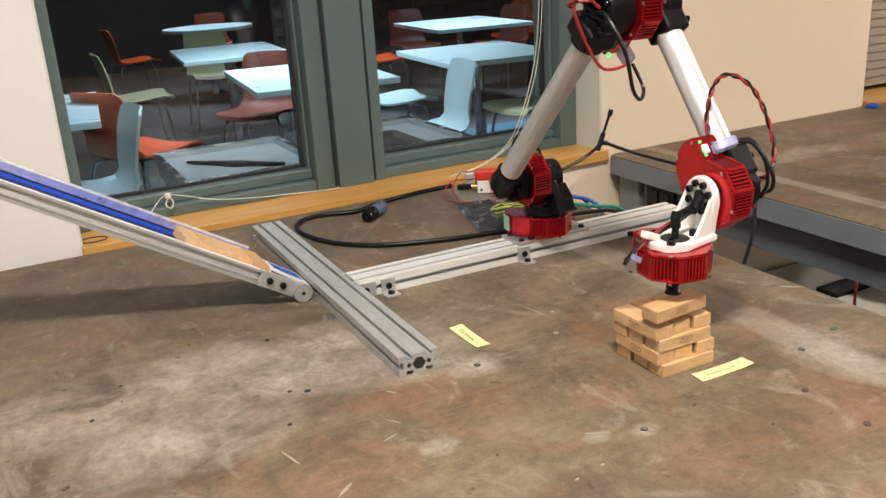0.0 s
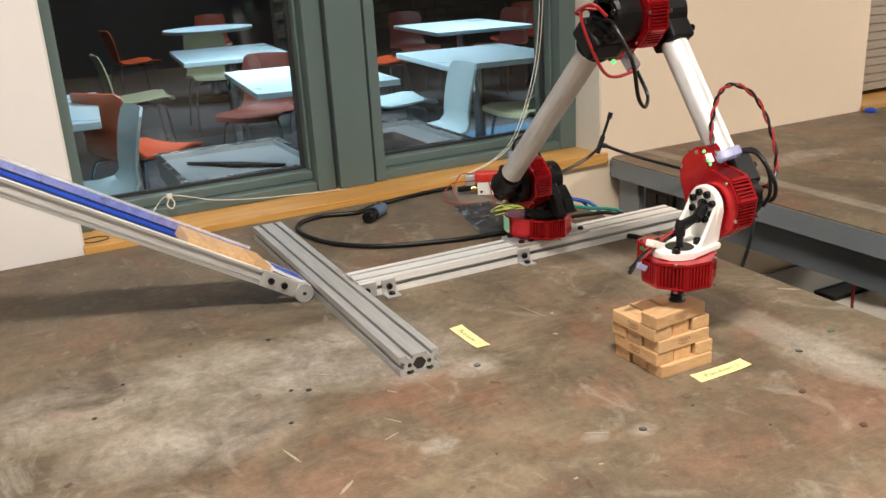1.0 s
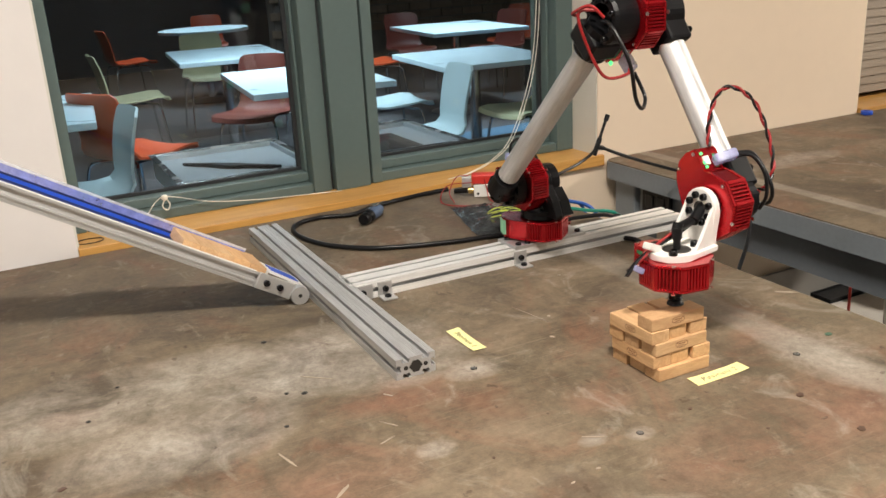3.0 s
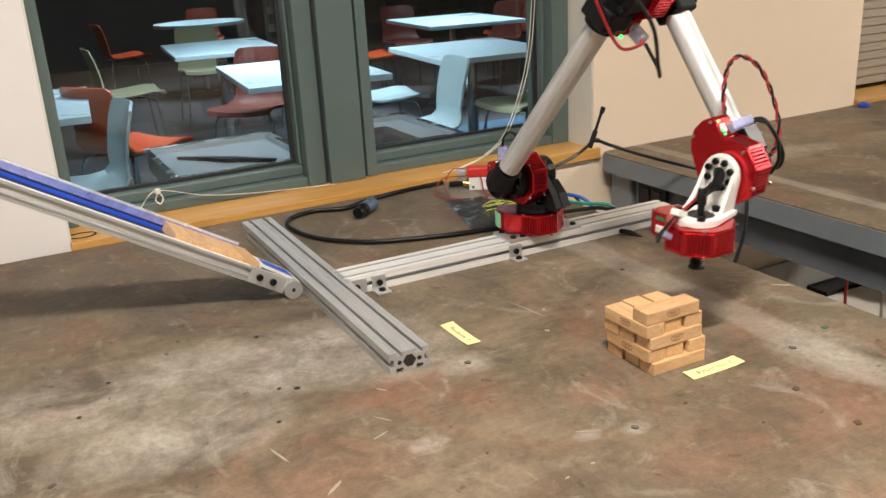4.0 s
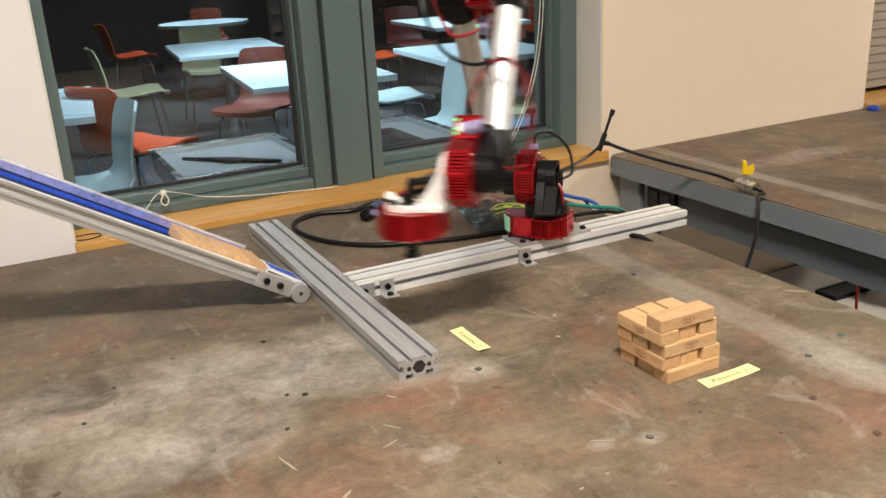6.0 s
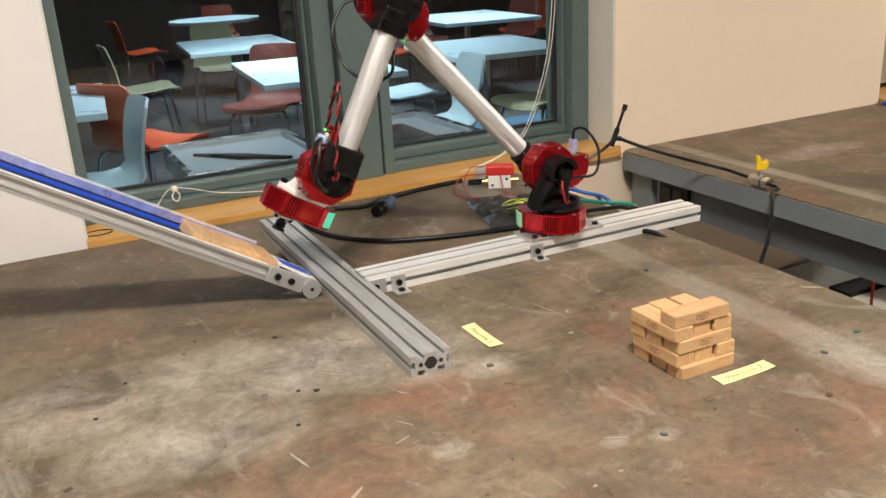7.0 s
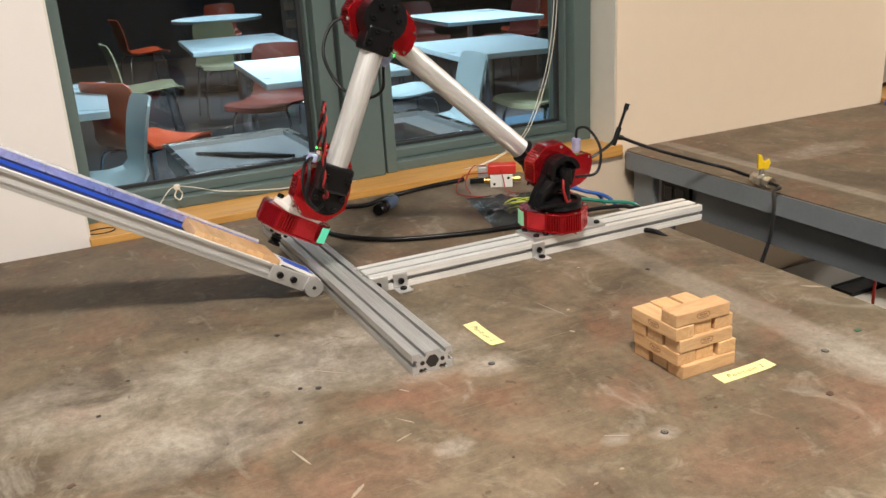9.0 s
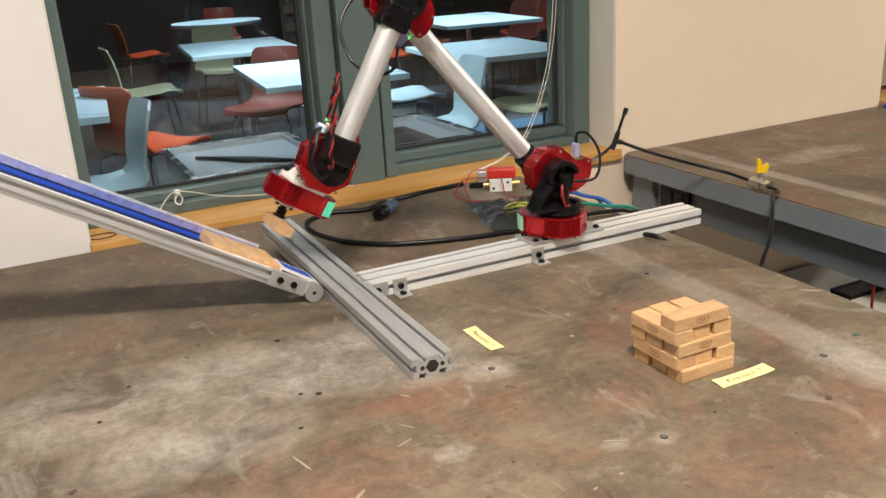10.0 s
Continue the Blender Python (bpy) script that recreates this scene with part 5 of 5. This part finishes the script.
# ---- furniture of the dining room ----
def dining_table(x, y, w, d, ang, round_top=False):
    """x, y: the front left corner, or the centre of a round one."""
    h = 0.74
    kind = "round" if round_top else "rectangular"
    t = thing("dining_table", pose(x, y, FLOOR, 0, 0, ang), kind + " pale laminate dining table on a steel column", "table", "dining tables")
    if round_top:
        part("tabletop", prism(bmesh.new(), circle(w / 2, 40), h - 0.03, h, None, 0.003), M_TABLE_TOP, t)
        cx, cy = 0, 0
    else:
        part("tabletop", boxed(0, w, 0, d, h - 0.032, h, bevel=0.004), M_TABLE_TOP, t)
        cx, cy = w / 2, d / 2
    part("column", rod(bmesh.new(), (cx, cy, 0.03), (cx, cy, h - 0.033), 0.036, None, 20), M_CHROME, t, "chromed column", True)
    part("base_plate", lathe(bmesh.new(), [(0.26, 0.0), (0.26, 0.008), (0.05, 0.032), (0.0001, 0.032)], pose(cx, cy, 0), 28), M_DARK_STEEL, t, "round dark base plate", True)
    part("top_plate", boxed(cx - 0.15, cx + 0.15, cy - 0.15, cy + 0.15, h - 0.045, h - 0.033), M_DARK_STEEL, t)
    return t


def shell_mesh():
    """A moulded seat and back in one sweep; x is forwards, z up from the floor."""
    prof = [(0.235, 0.425, 0.200), (0.225, 0.445, 0.206), (0.16, 0.452, 0.215), (0.05, 0.440, 0.220), (-0.08, 0.432, 0.214), (-0.155, 0.445, 0.200), (-0.195, 0.490, 0.186),
            (-0.210, 0.550, 0.178), (-0.222, 0.630, 0.182), (-0.240, 0.710, 0.186), (-0.260, 0.772, 0.176), (-0.270, 0.792, 0.150)]
    bm = bmesh.new()
    n = 10
    rows = []
    for x, z, w in prof:
        row = []
        for k in range(n + 1):
            u = -1 + 2 * k / n
            lift = 0.018 * u * u
            up = min(1.0, max(0.0, (z - 0.45) / 0.1))
            row.append(bm.verts.new((x + lift * up * 1.6, w * u, z + lift * (1 - up))))
        rows.append(row)
    for a, b in zip(rows, rows[1:]):
        for k in range(n):
            bm.faces.new((a[k], a[k + 1], b[k + 1], b[k]))
    bmesh.ops.recalc_face_normals(bm, faces=bm.faces)
    bmesh.ops.solidify(bm, geom=list(bm.faces), thickness=0.011)
    return bm


def shell_chair(x, y, ang, mat, colour):
    t = thing("dining_chair", pose(x, y, FLOOR, 0, 0, ang), colour + " moulded shell chair on thin chromed legs", "chair", "dining chairs")
    part("shell", shell_mesh(), mat, t, "", True)
    for sx in (-1, 1):
        for sy in (-1, 1):
            bm = bmesh.new()
            cable(bm, [(sx * 0.06, sy * 0.03, 0.425), (sx * 0.12, sy * 0.13, 0.422), (sx * 0.165, sy * 0.175, 0.395), (sx * 0.19, sy * 0.20, 0.2), (sx * 0.215, sy * 0.215, 0.002)], 0.0085, 8, 5)
            part("leg", bm, M_CHROME, t, "thin chromed leg", True)
    part("seat_plate", boxed(-0.09, 0.09, -0.07, 0.07, 0.412, 0.424), M_DARK_STEEL, t)
    return t


SKEW = -5.5
dining_table(1.12, 4.20, 0.74, 1.08, SKEW)
dining_table(1.14, 6.04, 0.74, 1.04, SKEW)
dining_table(2.27, 4.38, 0.76, 0.92, SKEW)
dining_table(3.24, 6.42, 0.86, 1.12, SKEW)
dining_table(-0.43, 4.03, 0.80, 1.06, SKEW)
dining_table(2.08, 9.45, 0.92, 0.92, 0, True)
for x, y, a, mat, colour in (
        (0.26, 3.88, 184, M_SHELL_PALE, "pale blue"), (0.60, 4.66, 34, M_SHELL_ORANGE, "orange red"), (0.90, 6.75, 0, M_SHELL_CREAM, "cream"),
        (1.30, 9.6, 8, M_SHELL_ORANGE, "orange red"), (1.70, 7.75, -92, M_SHELL_CREAM, "cream"), (2.45, 10.9, -100, M_SHELL_ORANGE, "orange red"),
        (1.46, 5.42, -128, M_SHELL_RUST, "rust red"), (1.96, 4.08, 173, M_SHELL_PALE, "pale blue"), (2.24, 5.15, -4, M_SHELL_PALE, "pale blue"),
        (3.12, 7.35, 0, M_SHELL_ORANGE, "orange red"), (3.85, 8.2, -95, M_SHELL_RED, "dark red"), (4.55, 7.6, 200, M_SHELL_RED, "dark red"),
        (2.80, 4.32, 188, M_SHELL_CREAM, "cream"), (5.1, 8.2, 210, M_SHELL_ORANGE, "orange red"), (2.30, 7.2, 185, M_SHELL_CREAM, "cream")):
    shell_chair(x, y, a, mat, colour)


def display_tray(x0, x1, y0, y1, z, with_tool):
    """A shallow steel-edged tray on a stand, just past the window."""
    t = thing("metal_tray", pose(0, 0, 0), "shallow grey metal tray with bright raised edges on a stand", "tray", "metal trays")
    part("tray_floor", boxed(x0, x1, y0, y1, z - 0.022, z - 0.016), M_TRAY, t)
    if not with_tool:
        part("tray_opening", boxed(x0 + 0.07, x1 - 0.09, y0 + 0.09, y1 - 0.09, z - 0.0158, z - 0.0150), M_HOLE, t, "dark sheet for the shade of an opening in the tray floor")
    for a, b, c, d in ((x0 - 0.012, x1 + 0.012, y0 - 0.012, y0), (x0 - 0.012, x1 + 0.012, y1, y1 + 0.012), (x0 - 0.012, x0, y0, y1), (x1, x1 + 0.012, y0, y1)):
        part("tray_side", boxed(a, b, c, d, z - 0.07, z, bevel=0.002), M_TRAY, t, "bright edged tray side")
    for a, b, c, d in ((x0 - 0.022, x1 + 0.022, y0 - 0.022, y0 - 0.004), (x0 - 0.022, x1 + 0.022, y1 + 0.004, y1 + 0.022), (x0 - 0.022, x0 - 0.004, y0, y1), (x1 + 0.004, x1 + 0.022, y0, y1)):
        part("tray_rim", boxed(a, b, c, d, z + 0.001, z + 0.005, bevel=0.001), M_STEEL, t, "bright steel rim")
    for a in (x0 + 0.01, x1 - 0.05):
        for c in (y0 + 0.01, y1 - 0.05):
            part("leg", boxed(a, a + 0.04, c, c + 0.04, FLOOR, z - 0.023), M_DARK_STEEL, t)
    if with_tool:
        k = thing("black_blade", pose((x0 + x1) / 2 - 0.01, (y0 + y1) / 2 - 0.03, z - 0.0155, 0, 0, -45), "long flat black tool lying in the metal tray", "tool")
        part("blade", prism(bmesh.new(), [(-0.17, -0.004), (-0.06, -0.012), (-0.01, -0.024), (0.03, -0.022), (0.05, -0.010), (0.17, -0.006), (0.17, 0.004), (0.05, 0.010), (0.02, 0.016), (-0.05, 0.008)], 0, 0.012, None, 0.002), M_BLACK, k)


display_tray(0.425, 0.80, 2.42, 2.86, -0.10, True)
display_tray(0.92, 1.30, 2.42, 2.86, -0.10, False)


# ---- small things on and round the benches ----
def lead(name, pts, r, mat, label, cat, steps=8):
    ob = part(name, cable(bmesh.new(), pts, r, 10, steps), mat, None, "", True)
    return tagged(ob, label, cat)


lead("power_cable", [(0.792, 1.532, 0.008), (0.735, 1.540, 0.0046), (0.664, 1.529, 0.0046), (0.600, 1.500, 0.008), (0.560, 1.492, 0.0046), (0.500, 1.512, 0.0046), (0.450, 1.492, 0.0046), (0.432, 1.436, 0.0046), (0.452, 1.352, 0.0046),
                     (0.500, 1.290, 0.0046), (0.552, 1.258, 0.0046), (0.640, 1.228, 0.0046), (0.720, 1.212, 0.0046), (0.780, 1.190, 0.0046)], 0.0044, M_RUBBER, "thick black cable lying in a loop on the bench", "cable")


def cable_plug():
    t = thing("cable_connector", pose(0.586, 1.447, 0.0125, 0, 0, 42), "blue-grey inline cable connector with a black ring lying on the bench", "connector")
    ax = pose(0, 0, 0, 0, 90, 0)
    part("body", lathe(bmesh.new(), [(0.0001, -0.010), (0.0105, -0.010), (0.0118, -0.004), (0.0118, 0.022), (0.0095, 0.028), (0.0075, 0.036), (0.0001, 0.036)], ax, 24), M_BLUE_CONN, t, "", True)
    part("lock_ring", lathe(bmesh.new(), [(0.0001, -0.040), (0.0098, -0.040), (0.0112, -0.036), (0.0112, -0.026), (0.0102, -0.024), (0.0118, -0.022), (0.0118, -0.0105), (0.0001, -0.0105)], ax, 24), M_BLACK, t, "black ribbed lock ring", True)
    part("latch", boxed(0.008, 0.024, -0.005, 0.005, 0.0115, 0.015, bevel=0.001), M_STEEL, t, "metal latch")


cable_plug()


def film_bag():
    """A crumpled dark film bag."""
    rnd = random.Random(5)
    bm = bmesh.new()
    nx, ny = 22, 18
    grid = []
    for i in range(nx + 1):
        row = []
        for k in range(ny + 1):
            u, v = i / nx, k / ny
            x, y = -0.068 + 0.136 * u, -0.095 + 0.19 * v
            edge = min(u, 1 - u, v, 1 - v)
            z = 0.0012 + min(1, edge * 6) * (0.004 + 0.014 * abs(noise.noise(Vector((x * 34, y * 34, 2.0)))) + 0.012 * noise.noise(Vector((x * 90, y * 90, 7.0))) ** 2)
            row.append(bm.verts.new((x + 0.002 * rnd.random(), y + 0.002 * rnd.random(), z)))
        grid.append(row)
    for i in range(nx):
        for k in range(ny):
            bm.faces.new((grid[i][k], grid[i + 1][k], grid[i + 1][k + 1], grid[i][k + 1]))
    t = thing("film_bag", pose(0.783, 1.318, 0.0, 0, 0, -14), "crumpled dark anti-static bag lying behind the robot arm", "bag")
    part("film", bm, M_BAG, t, "", True)
    w = bmesh.new()
    for k in range(12):
        a = rnd.uniform(-0.01, 0.03)
        b = rnd.uniform(-0.07, 0.0)
        cable(w, [(a - 0.02, b, 0.014), (a, b + rnd.uniform(-0.01, 0.01), 0.018), (a + 0.022, b + rnd.uniform(-0.012, 0.012), 0.013)], 0.0007, 6, 4)
    part("wire_bundle", w, M_BAG_WIRE, t, "yellow-green wires", True)


film_bag()


def air_valve():
    t = thing("solenoid_valve", pose(0.843, 1.468, 0.0, 0, 0, -30), "small pale solenoid air valve with a red cap on the bench", "valve")
    part("body", boxed(-0.022, 0.022, -0.012, 0.012, 0.0, 0.026, bevel=0.0015), M_WHITE, t)
    for x in (-0.014, 0.014):
        part("port", rod(bmesh.new(), (x, -0.0121, 0.007 if x < 0 else 0.019), (x, -0.0126, 0.007 if x < 0 else 0.019), 0.0028, None, 14), M_HOLE, t)
    part("coil", boxed(-0.026, 0.030, -0.013, 0.013, 0.0265, 0.046, bevel=0.003), M_RED_PLASTIC, t, "red coil cap")
    part("end_block", boxed(-0.046, -0.027, -0.010, 0.010, 0.020, 0.042, bevel=0.002), M_ALU_DULL, t, "grey end block")
    part("fitting", rod(bmesh.new(), (-0.034, 0, 0.012), (-0.0225, 0, 0.012), 0.007, None, 14), M_BRASS, t, "brass fitting", True)
    part("fitting", rod(bmesh.new(), (0.0225, 0, 0.014), (0.038, 0, 0.014), 0.006, None, 14), M_BRASS, t, "brass fitting", True)
    part("air_line", rod(bmesh.new(), (-0.062, 0.004, 0.010), (-0.034, 0, 0.012), 0.0055, None, 14), M_RUBBER, t, "black air line", True)
    for k, pts in enumerate((((-0.024, -0.008, 0.030), (-0.075, -0.03, 0.030), (-0.085, -0.06, 0.004), (-0.03, -0.085, 0.003), (0.03, -0.075, 0.003)),
                             ((0.0, -0.013, 0.036), (0.004, -0.03, 0.022), (0.012, -0.055, 0.004), (0.05, -0.07, 0.003)),
                             ((-0.03, 0.0, 0.042), (-0.055, -0.012, 0.044), (-0.07, -0.04, 0.02), (-0.06, -0.06, 0.003)))):
        part("wire", cable(bmesh.new(), pts, 0.0011, 6, 6), M_RED_WIRE, t, "thin red wire", True)


air_valve()


def tee_hose():
    """The air hose: up from behind the arm to a tee with a stub, over to the ball valve on the side bench, and down the gap."""
    t = thing("air_hose", pose(0, 0, 0), "black air hose with a tee stub and a yellow-handled ball valve", "hose")
    tee = Vector((0.996, 1.30, 0.105))
    part("hose_run", cable(bmesh.new(), [(0.770, 1.20, 0.070), (0.815, 1.225, 0.082), (0.880, 1.262, 0.078), (0.945, 1.290, 0.082), (0.982, 1.299, 0.094), tee], 0.0030), M_RUBBER, t, "", True)
    part("hose_stub", cable(bmesh.new(), [tee, (1.006, 1.30, 0.130), (1.018, 1.30, 0.158)], 0.0028), M_RUBBER, t, "", True)
    part("stub_cap", rod(bmesh.new(), (1.0165, 1.30, 0.153), (1.021, 1.30, 0.164), 0.0046, None, 14), M_RUBBER, t, "", True)
    part("tee_fitting", rod(bmesh.new(), (0.989, 1.30, 0.090), (1.003, 1.30, 0.122), 0.0048, None, 16), M_RUBBER, t, "black tee fitting", True)
    part("tee_branch", rod(bmesh.new(), tee, (1.014, 1.306, 0.100), 0.0048, None, 14), M_RUBBER, t, "", True)
    v = Vector((1.228, 1.165, 0.013))
    part("hose_run", cable(bmesh.new(), [(1.014, 1.306, 0.100), (1.060, 1.316, 0.080), (1.120, 1.312, 0.056), (1.180, 1.290, 0.034), (1.222, 1.250, 0.020), (1.232, 1.200, 0.013), v], 0.0033), M_RUBBER, t, "", True)
    for a, b, r in ((-0.020, -0.010, 0.0100), (-0.0098, 0.012, 0.0122), (0.0122, 0.020, 0.0095), (0.0202, 0.030, 0.0115)):
        d = Vector((-0.10, -0.99, -0.02)).normalized()
        part("valve_body", rod(bmesh.new(), v + d * a, v + d * b, r, None, 6 if r > 0.009 else 18), M_STEEL, t, "nickel plated valve body")
    part("valve_stem", rod(bmesh.new(), v + Vector((0, 0, 0.008)), v + Vector((0.002, 0, 0.022)), 0.0045, None, 12), M_STEEL, t, "", True)
    bm = prism(bmesh.new(), [(-0.009, 0.0), (0.010, 0.0), (0.015, 0.012), (0.012, 0.020), (0.006, 0.013), (0.0, 0.014), (-0.003, 0.028), (-0.010, 0.030), (-0.009, 0.012)], -0.005, 0.005, Matrix.Translation(v + Vector((0.003, 0, 0.020))) @ pose(0, 0, 0, 90, 0, -28) @ Matrix.Scale(0.95, 4), 0.0015)
    part("valve_handle", bm, M_YELLOW, t, "yellow wing handle")
    w = v + Vector((-0.0026, -0.026, -0.0006))
    part("hose_run", cable(bmesh.new(), [w, w + Vector((-0.006, -0.03, -0.001)), (1.192, 1.098, 0.011), (1.152, 1.058, -0.002), (1.098, 1.012, -0.034), (1.028, 0.970, -0.082), (0.972, 0.930, -0.13), (0.946, 0.905, -0.22), (0.944, 0.895, -0.50), (0.944, 0.89, -0.86)], 0.0034), M_RUBBER, t, "", True)


tee_hose()

for k, (pts, r, mat, label) in enumerate((
        ([(0.800, 1.225, 0.012), (0.850, 1.225, 0.026), (0.905, 1.205, 0.018), (0.960, 1.190, 0.004), (0.985, 1.20, -0.05), (0.99, 1.22, -0.30)], 0.0032, M_GREEN_TUBE, "green plastic air tube behind the robot arm"),
        ([(0.800, 1.250, 0.012), (0.860, 1.285, 0.032), (0.905, 1.270, 0.022), (0.935, 1.225, 0.006), (0.95, 1.20, -0.08)], 0.0034, M_BLUE_TUBE, "blue plastic air tube behind the robot arm"),
        ([(0.806, 1.262, 0.012), (0.862, 1.300, 0.040), (0.912, 1.288, 0.018), (0.930, 1.25, 0.004), (0.94, 1.23, -0.1)], 0.0030, M_BLUE_TUBE, "blue plastic air tube behind the robot arm"),
        ([(0.82, 1.205, 0.010), (0.88, 1.195, 0.012), (0.94, 1.185, 0.006), (0.965, 1.18, -0.03), (0.97, 1.18, -0.3)], 0.0036, M_RUBBER, "black lead running off the bench edge"),
        ([(0.79, 1.24, 0.040), (0.83, 1.26, 0.055), (0.86, 1.245, 0.03), (0.875, 1.22, 0.008), (0.86, 1.20, 0.003)], 0.0016, M_RED_WIRE, "thin red wire behind the robot arm"),
        ([(0.862, 1.125, 0.0042), (0.880, 1.082, 0.0042), (0.896, 1.050, 0.001), (0.904, 1.030, -0.03), (0.906, 1.02, -0.2)], 0.004, M_RUBBER, "black lead hanging at the end of the rail"))):
    lead("air_tube" if "tube" in label else "wire", pts, r, mat, label, "tube" if "tube" in label else "wire")
board = thing("circuit_board", pose(0.845, 1.235, 0.0, 0, 0, 20), "small green circuit board behind the robot arm", "circuit board")
part("board", boxed(-0.024, 0.024, -0.016, 0.016, 0.008, 0.0096), M_BOARD, board)
for x, y, s in ((-0.012, 0.0, 0.007), (0.010, 0.006, 0.005), (0.008, -0.008, 0.004)):
    part("component", boxed(x - s, x + s, y - s * 0.7, y + s * 0.7, 0.0097, 0.0097 + s * 1.4, bevel=0.0006), M_WHITE if s > 0.006 else M_BLACK, board)
for x in (-0.02, 0.02):
    part("standoff", rod(bmesh.new(), (x, 0, 0.0), (x, 0, 0.0079), 0.003, None, 10), M_STEEL, board)

# cords at the window
SZ = SILL_TOP
lead("window_cord", [(0.206, 1.652, SZ + 0.003), (0.215, 1.655, SZ + 0.020), (0.240, 1.655, SZ + 0.045), (0.270, 1.655, SZ + 0.042), (0.336, 1.655, SZ + 0.022), (0.43, 1.655, SZ + 0.010), (0.543, 1.648, SZ + 0.004), (0.60, 1.640, SZ + 0.0025)], 0.0009, M_CORD, "thin white cord lying along the window sill", "cord")
k = thing("cord_knot", pose(0.248, 1.653, SZ + 0.045), "knotted white cord end at the window frame", "cord")
part("knot", lathe(bmesh.new(), [(0.0001, -0.006), (0.005, -0.004), (0.0065, 0.0), (0.005, 0.005), (0.0001, 0.006)], None, 12), M_CORD, k, "", True)
part("loop", cable(bmesh.new(), [(0.0, 0, -0.003), (-0.006, -0.001, -0.016), (0.002, -0.002, -0.024), (0.008, -0.001, -0.014), (0.003, 0, -0.003)], 0.0013, 6), M_CORD, k, "", True)
for dx in (0.0, 0.008):
    lead("blind_cord", [(1.090 + dx, 1.622, 1.20), (1.087 + dx, 1.622, 0.90), (1.084 + dx, 1.622, 0.65), (1.080 + dx, 1.622, 0.48), (1.075 + dx, 1.622, 0.35), (1.066 + dx, 1.622, 0.26), (1.049 + dx, 1.622, 0.185), (1.020 + dx, 1.622, 0.110), (0.985 + dx, 1.620, 0.055), (0.930 + dx, 1.612, 0.026), (0.870 + dx, 1.600, SZ + 0.002), (0.82, 1.585, SZ + 0.002)], 0.0009, M_CORD, "thin pale blind cord hanging beside the window", "cord")
lead("wire_ring", [(0.100 + 0.024 * math.cos(a * 0.524), 1.600 + 0.016 * math.sin(a * 0.524), SZ + 0.0015) for a in range(13)], 0.0009, M_BLACK, "loose ring of thin black wire on the sill", "wire")

# by the second window
tape = part("tape_roll", lathe(bmesh.new(), [(0.009, 0.0), (0.0145, 0.0), (0.0150, 0.0006), (0.0150, 0.0094), (0.0145, 0.010), (0.009, 0.010), (0.009, 0.0)], None, 28), M_BLUE_TAPE, None, "", True)
tape.matrix_basis = pose(2.075, 1.540, 0.0004)
tagged(tape, "small roll of blue tape on the side workbench", "tape roll")

# below the side bench
tray = thing("storage_tray", pose(2.11, 1.5175, FLOOR + 0.371), "black plastic tray on the lower shelf", "tray")
part("tray_floor", boxed(-0.175, 0.10, -0.030, 0.030, 0.0, 0.006), M_BLACK, tray)
for a in ((-0.175, 0.10, -0.034, -0.0305), (-0.175, 0.10, 0.0305, 0.034), (-0.179, -0.1755, -0.034, 0.034), (0.1005, 0.104, -0.034, 0.034)):
    part("tray_side", boxed(*a, 0.0, 0.012), M_BLACK, tray)
carton = thing("carton", pose(2.20, 1.36, FLOOR + 0.371, 0, 0, 12), "plain brown cardboard carton on the lower shelf", "box")
part("carton_body", boxed(-0.08, 0.08, -0.07, 0.07, 0.0, 0.12, bevel=0.002), M_CARDBOARD, carton)
part("carton_tape", boxed(-0.081, 0.081, -0.02, 0.02, 0.1202, 0.1208), M_SHELF, carton, "strip of pale tape")
lead("extension_lead", [(1.43, 1.05, -0.120), (1.43, 1.05, -0.24), (1.44, 1.052, -0.36), (1.45, 1.055, -0.494)], 0.003, M_RED_PLASTIC, "red lead hanging below the side bench", "cable")
lead("extension_lead", [(1.50, 1.02, -0.120), (1.50, 1.02, -0.24), (1.51, 1.02, -0.36), (1.52, 1.02, -0.494)], 0.003, M_CORD, "pale lead hanging below the side bench", "cable")


# ---- what moves ----
def cup_pose(t):
    """The cup's tip in the world; z runs up the tool's axis."""
    return pose(ARM_X, ARM_Y, 0) @ links(t)[3] @ pose(TOOL_A, Y_TOOL, -TOOL_B)


RELEASE, PICK = 1.35, 9.3
LAID = pose(0.625, 0.6715, BH * 4.5, 0, 0, -1)


def motions():
    times = [k / 10 for k in range(101)]
    for k, link in enumerate((turret, upper, fore, tool)):
        walk(link, [(t, links(t)[k]) for t in times])
    # the block set down on the stack: carried, then let go
    held = []
    for t in times:
        if t <= RELEASE:
            c = cup_pose(t).translation
            held.append((t, pose(0.625 - 0.004 * (1 - t / RELEASE), 0.6715 - 0.003 * (1 - t / RELEASE), max(BH * 4.5 + 0.0012, c.z - BH / 2), 1.5, -1.0, 4)))
        else:
            held.append((t, LAID))
    walk(placed_block, held)
    # the block picked from the chute
    grip = cup_pose(PICK).inverted() @ chute_pose(0)
    under = grip.copy()
    under.translation = -(grip.to_3x3() @ Vector((-0.027, 0.006, BH / 2)))
    lift = []
    for t in times:
        u = min(1.0, max(0.0, (t - PICK) / 0.3))
        u = u * u * (3 - 2 * u)
        lift.append((t, chute_pose(0) if t < PICK else cup_pose(t) @ grip.lerp(under, u)))
    walk(queue[0], lift)
    # the rest slide down one place
    for i, b in enumerate(queue[1:], 1):
        rows = []
        for t in times:
            u = min(1.0, max(0.0, (t - 9.4) / 0.25))
            rows.append((t, chute_pose(i - u * u * (3 - 2 * u))))
        walk(b, rows)


motions()
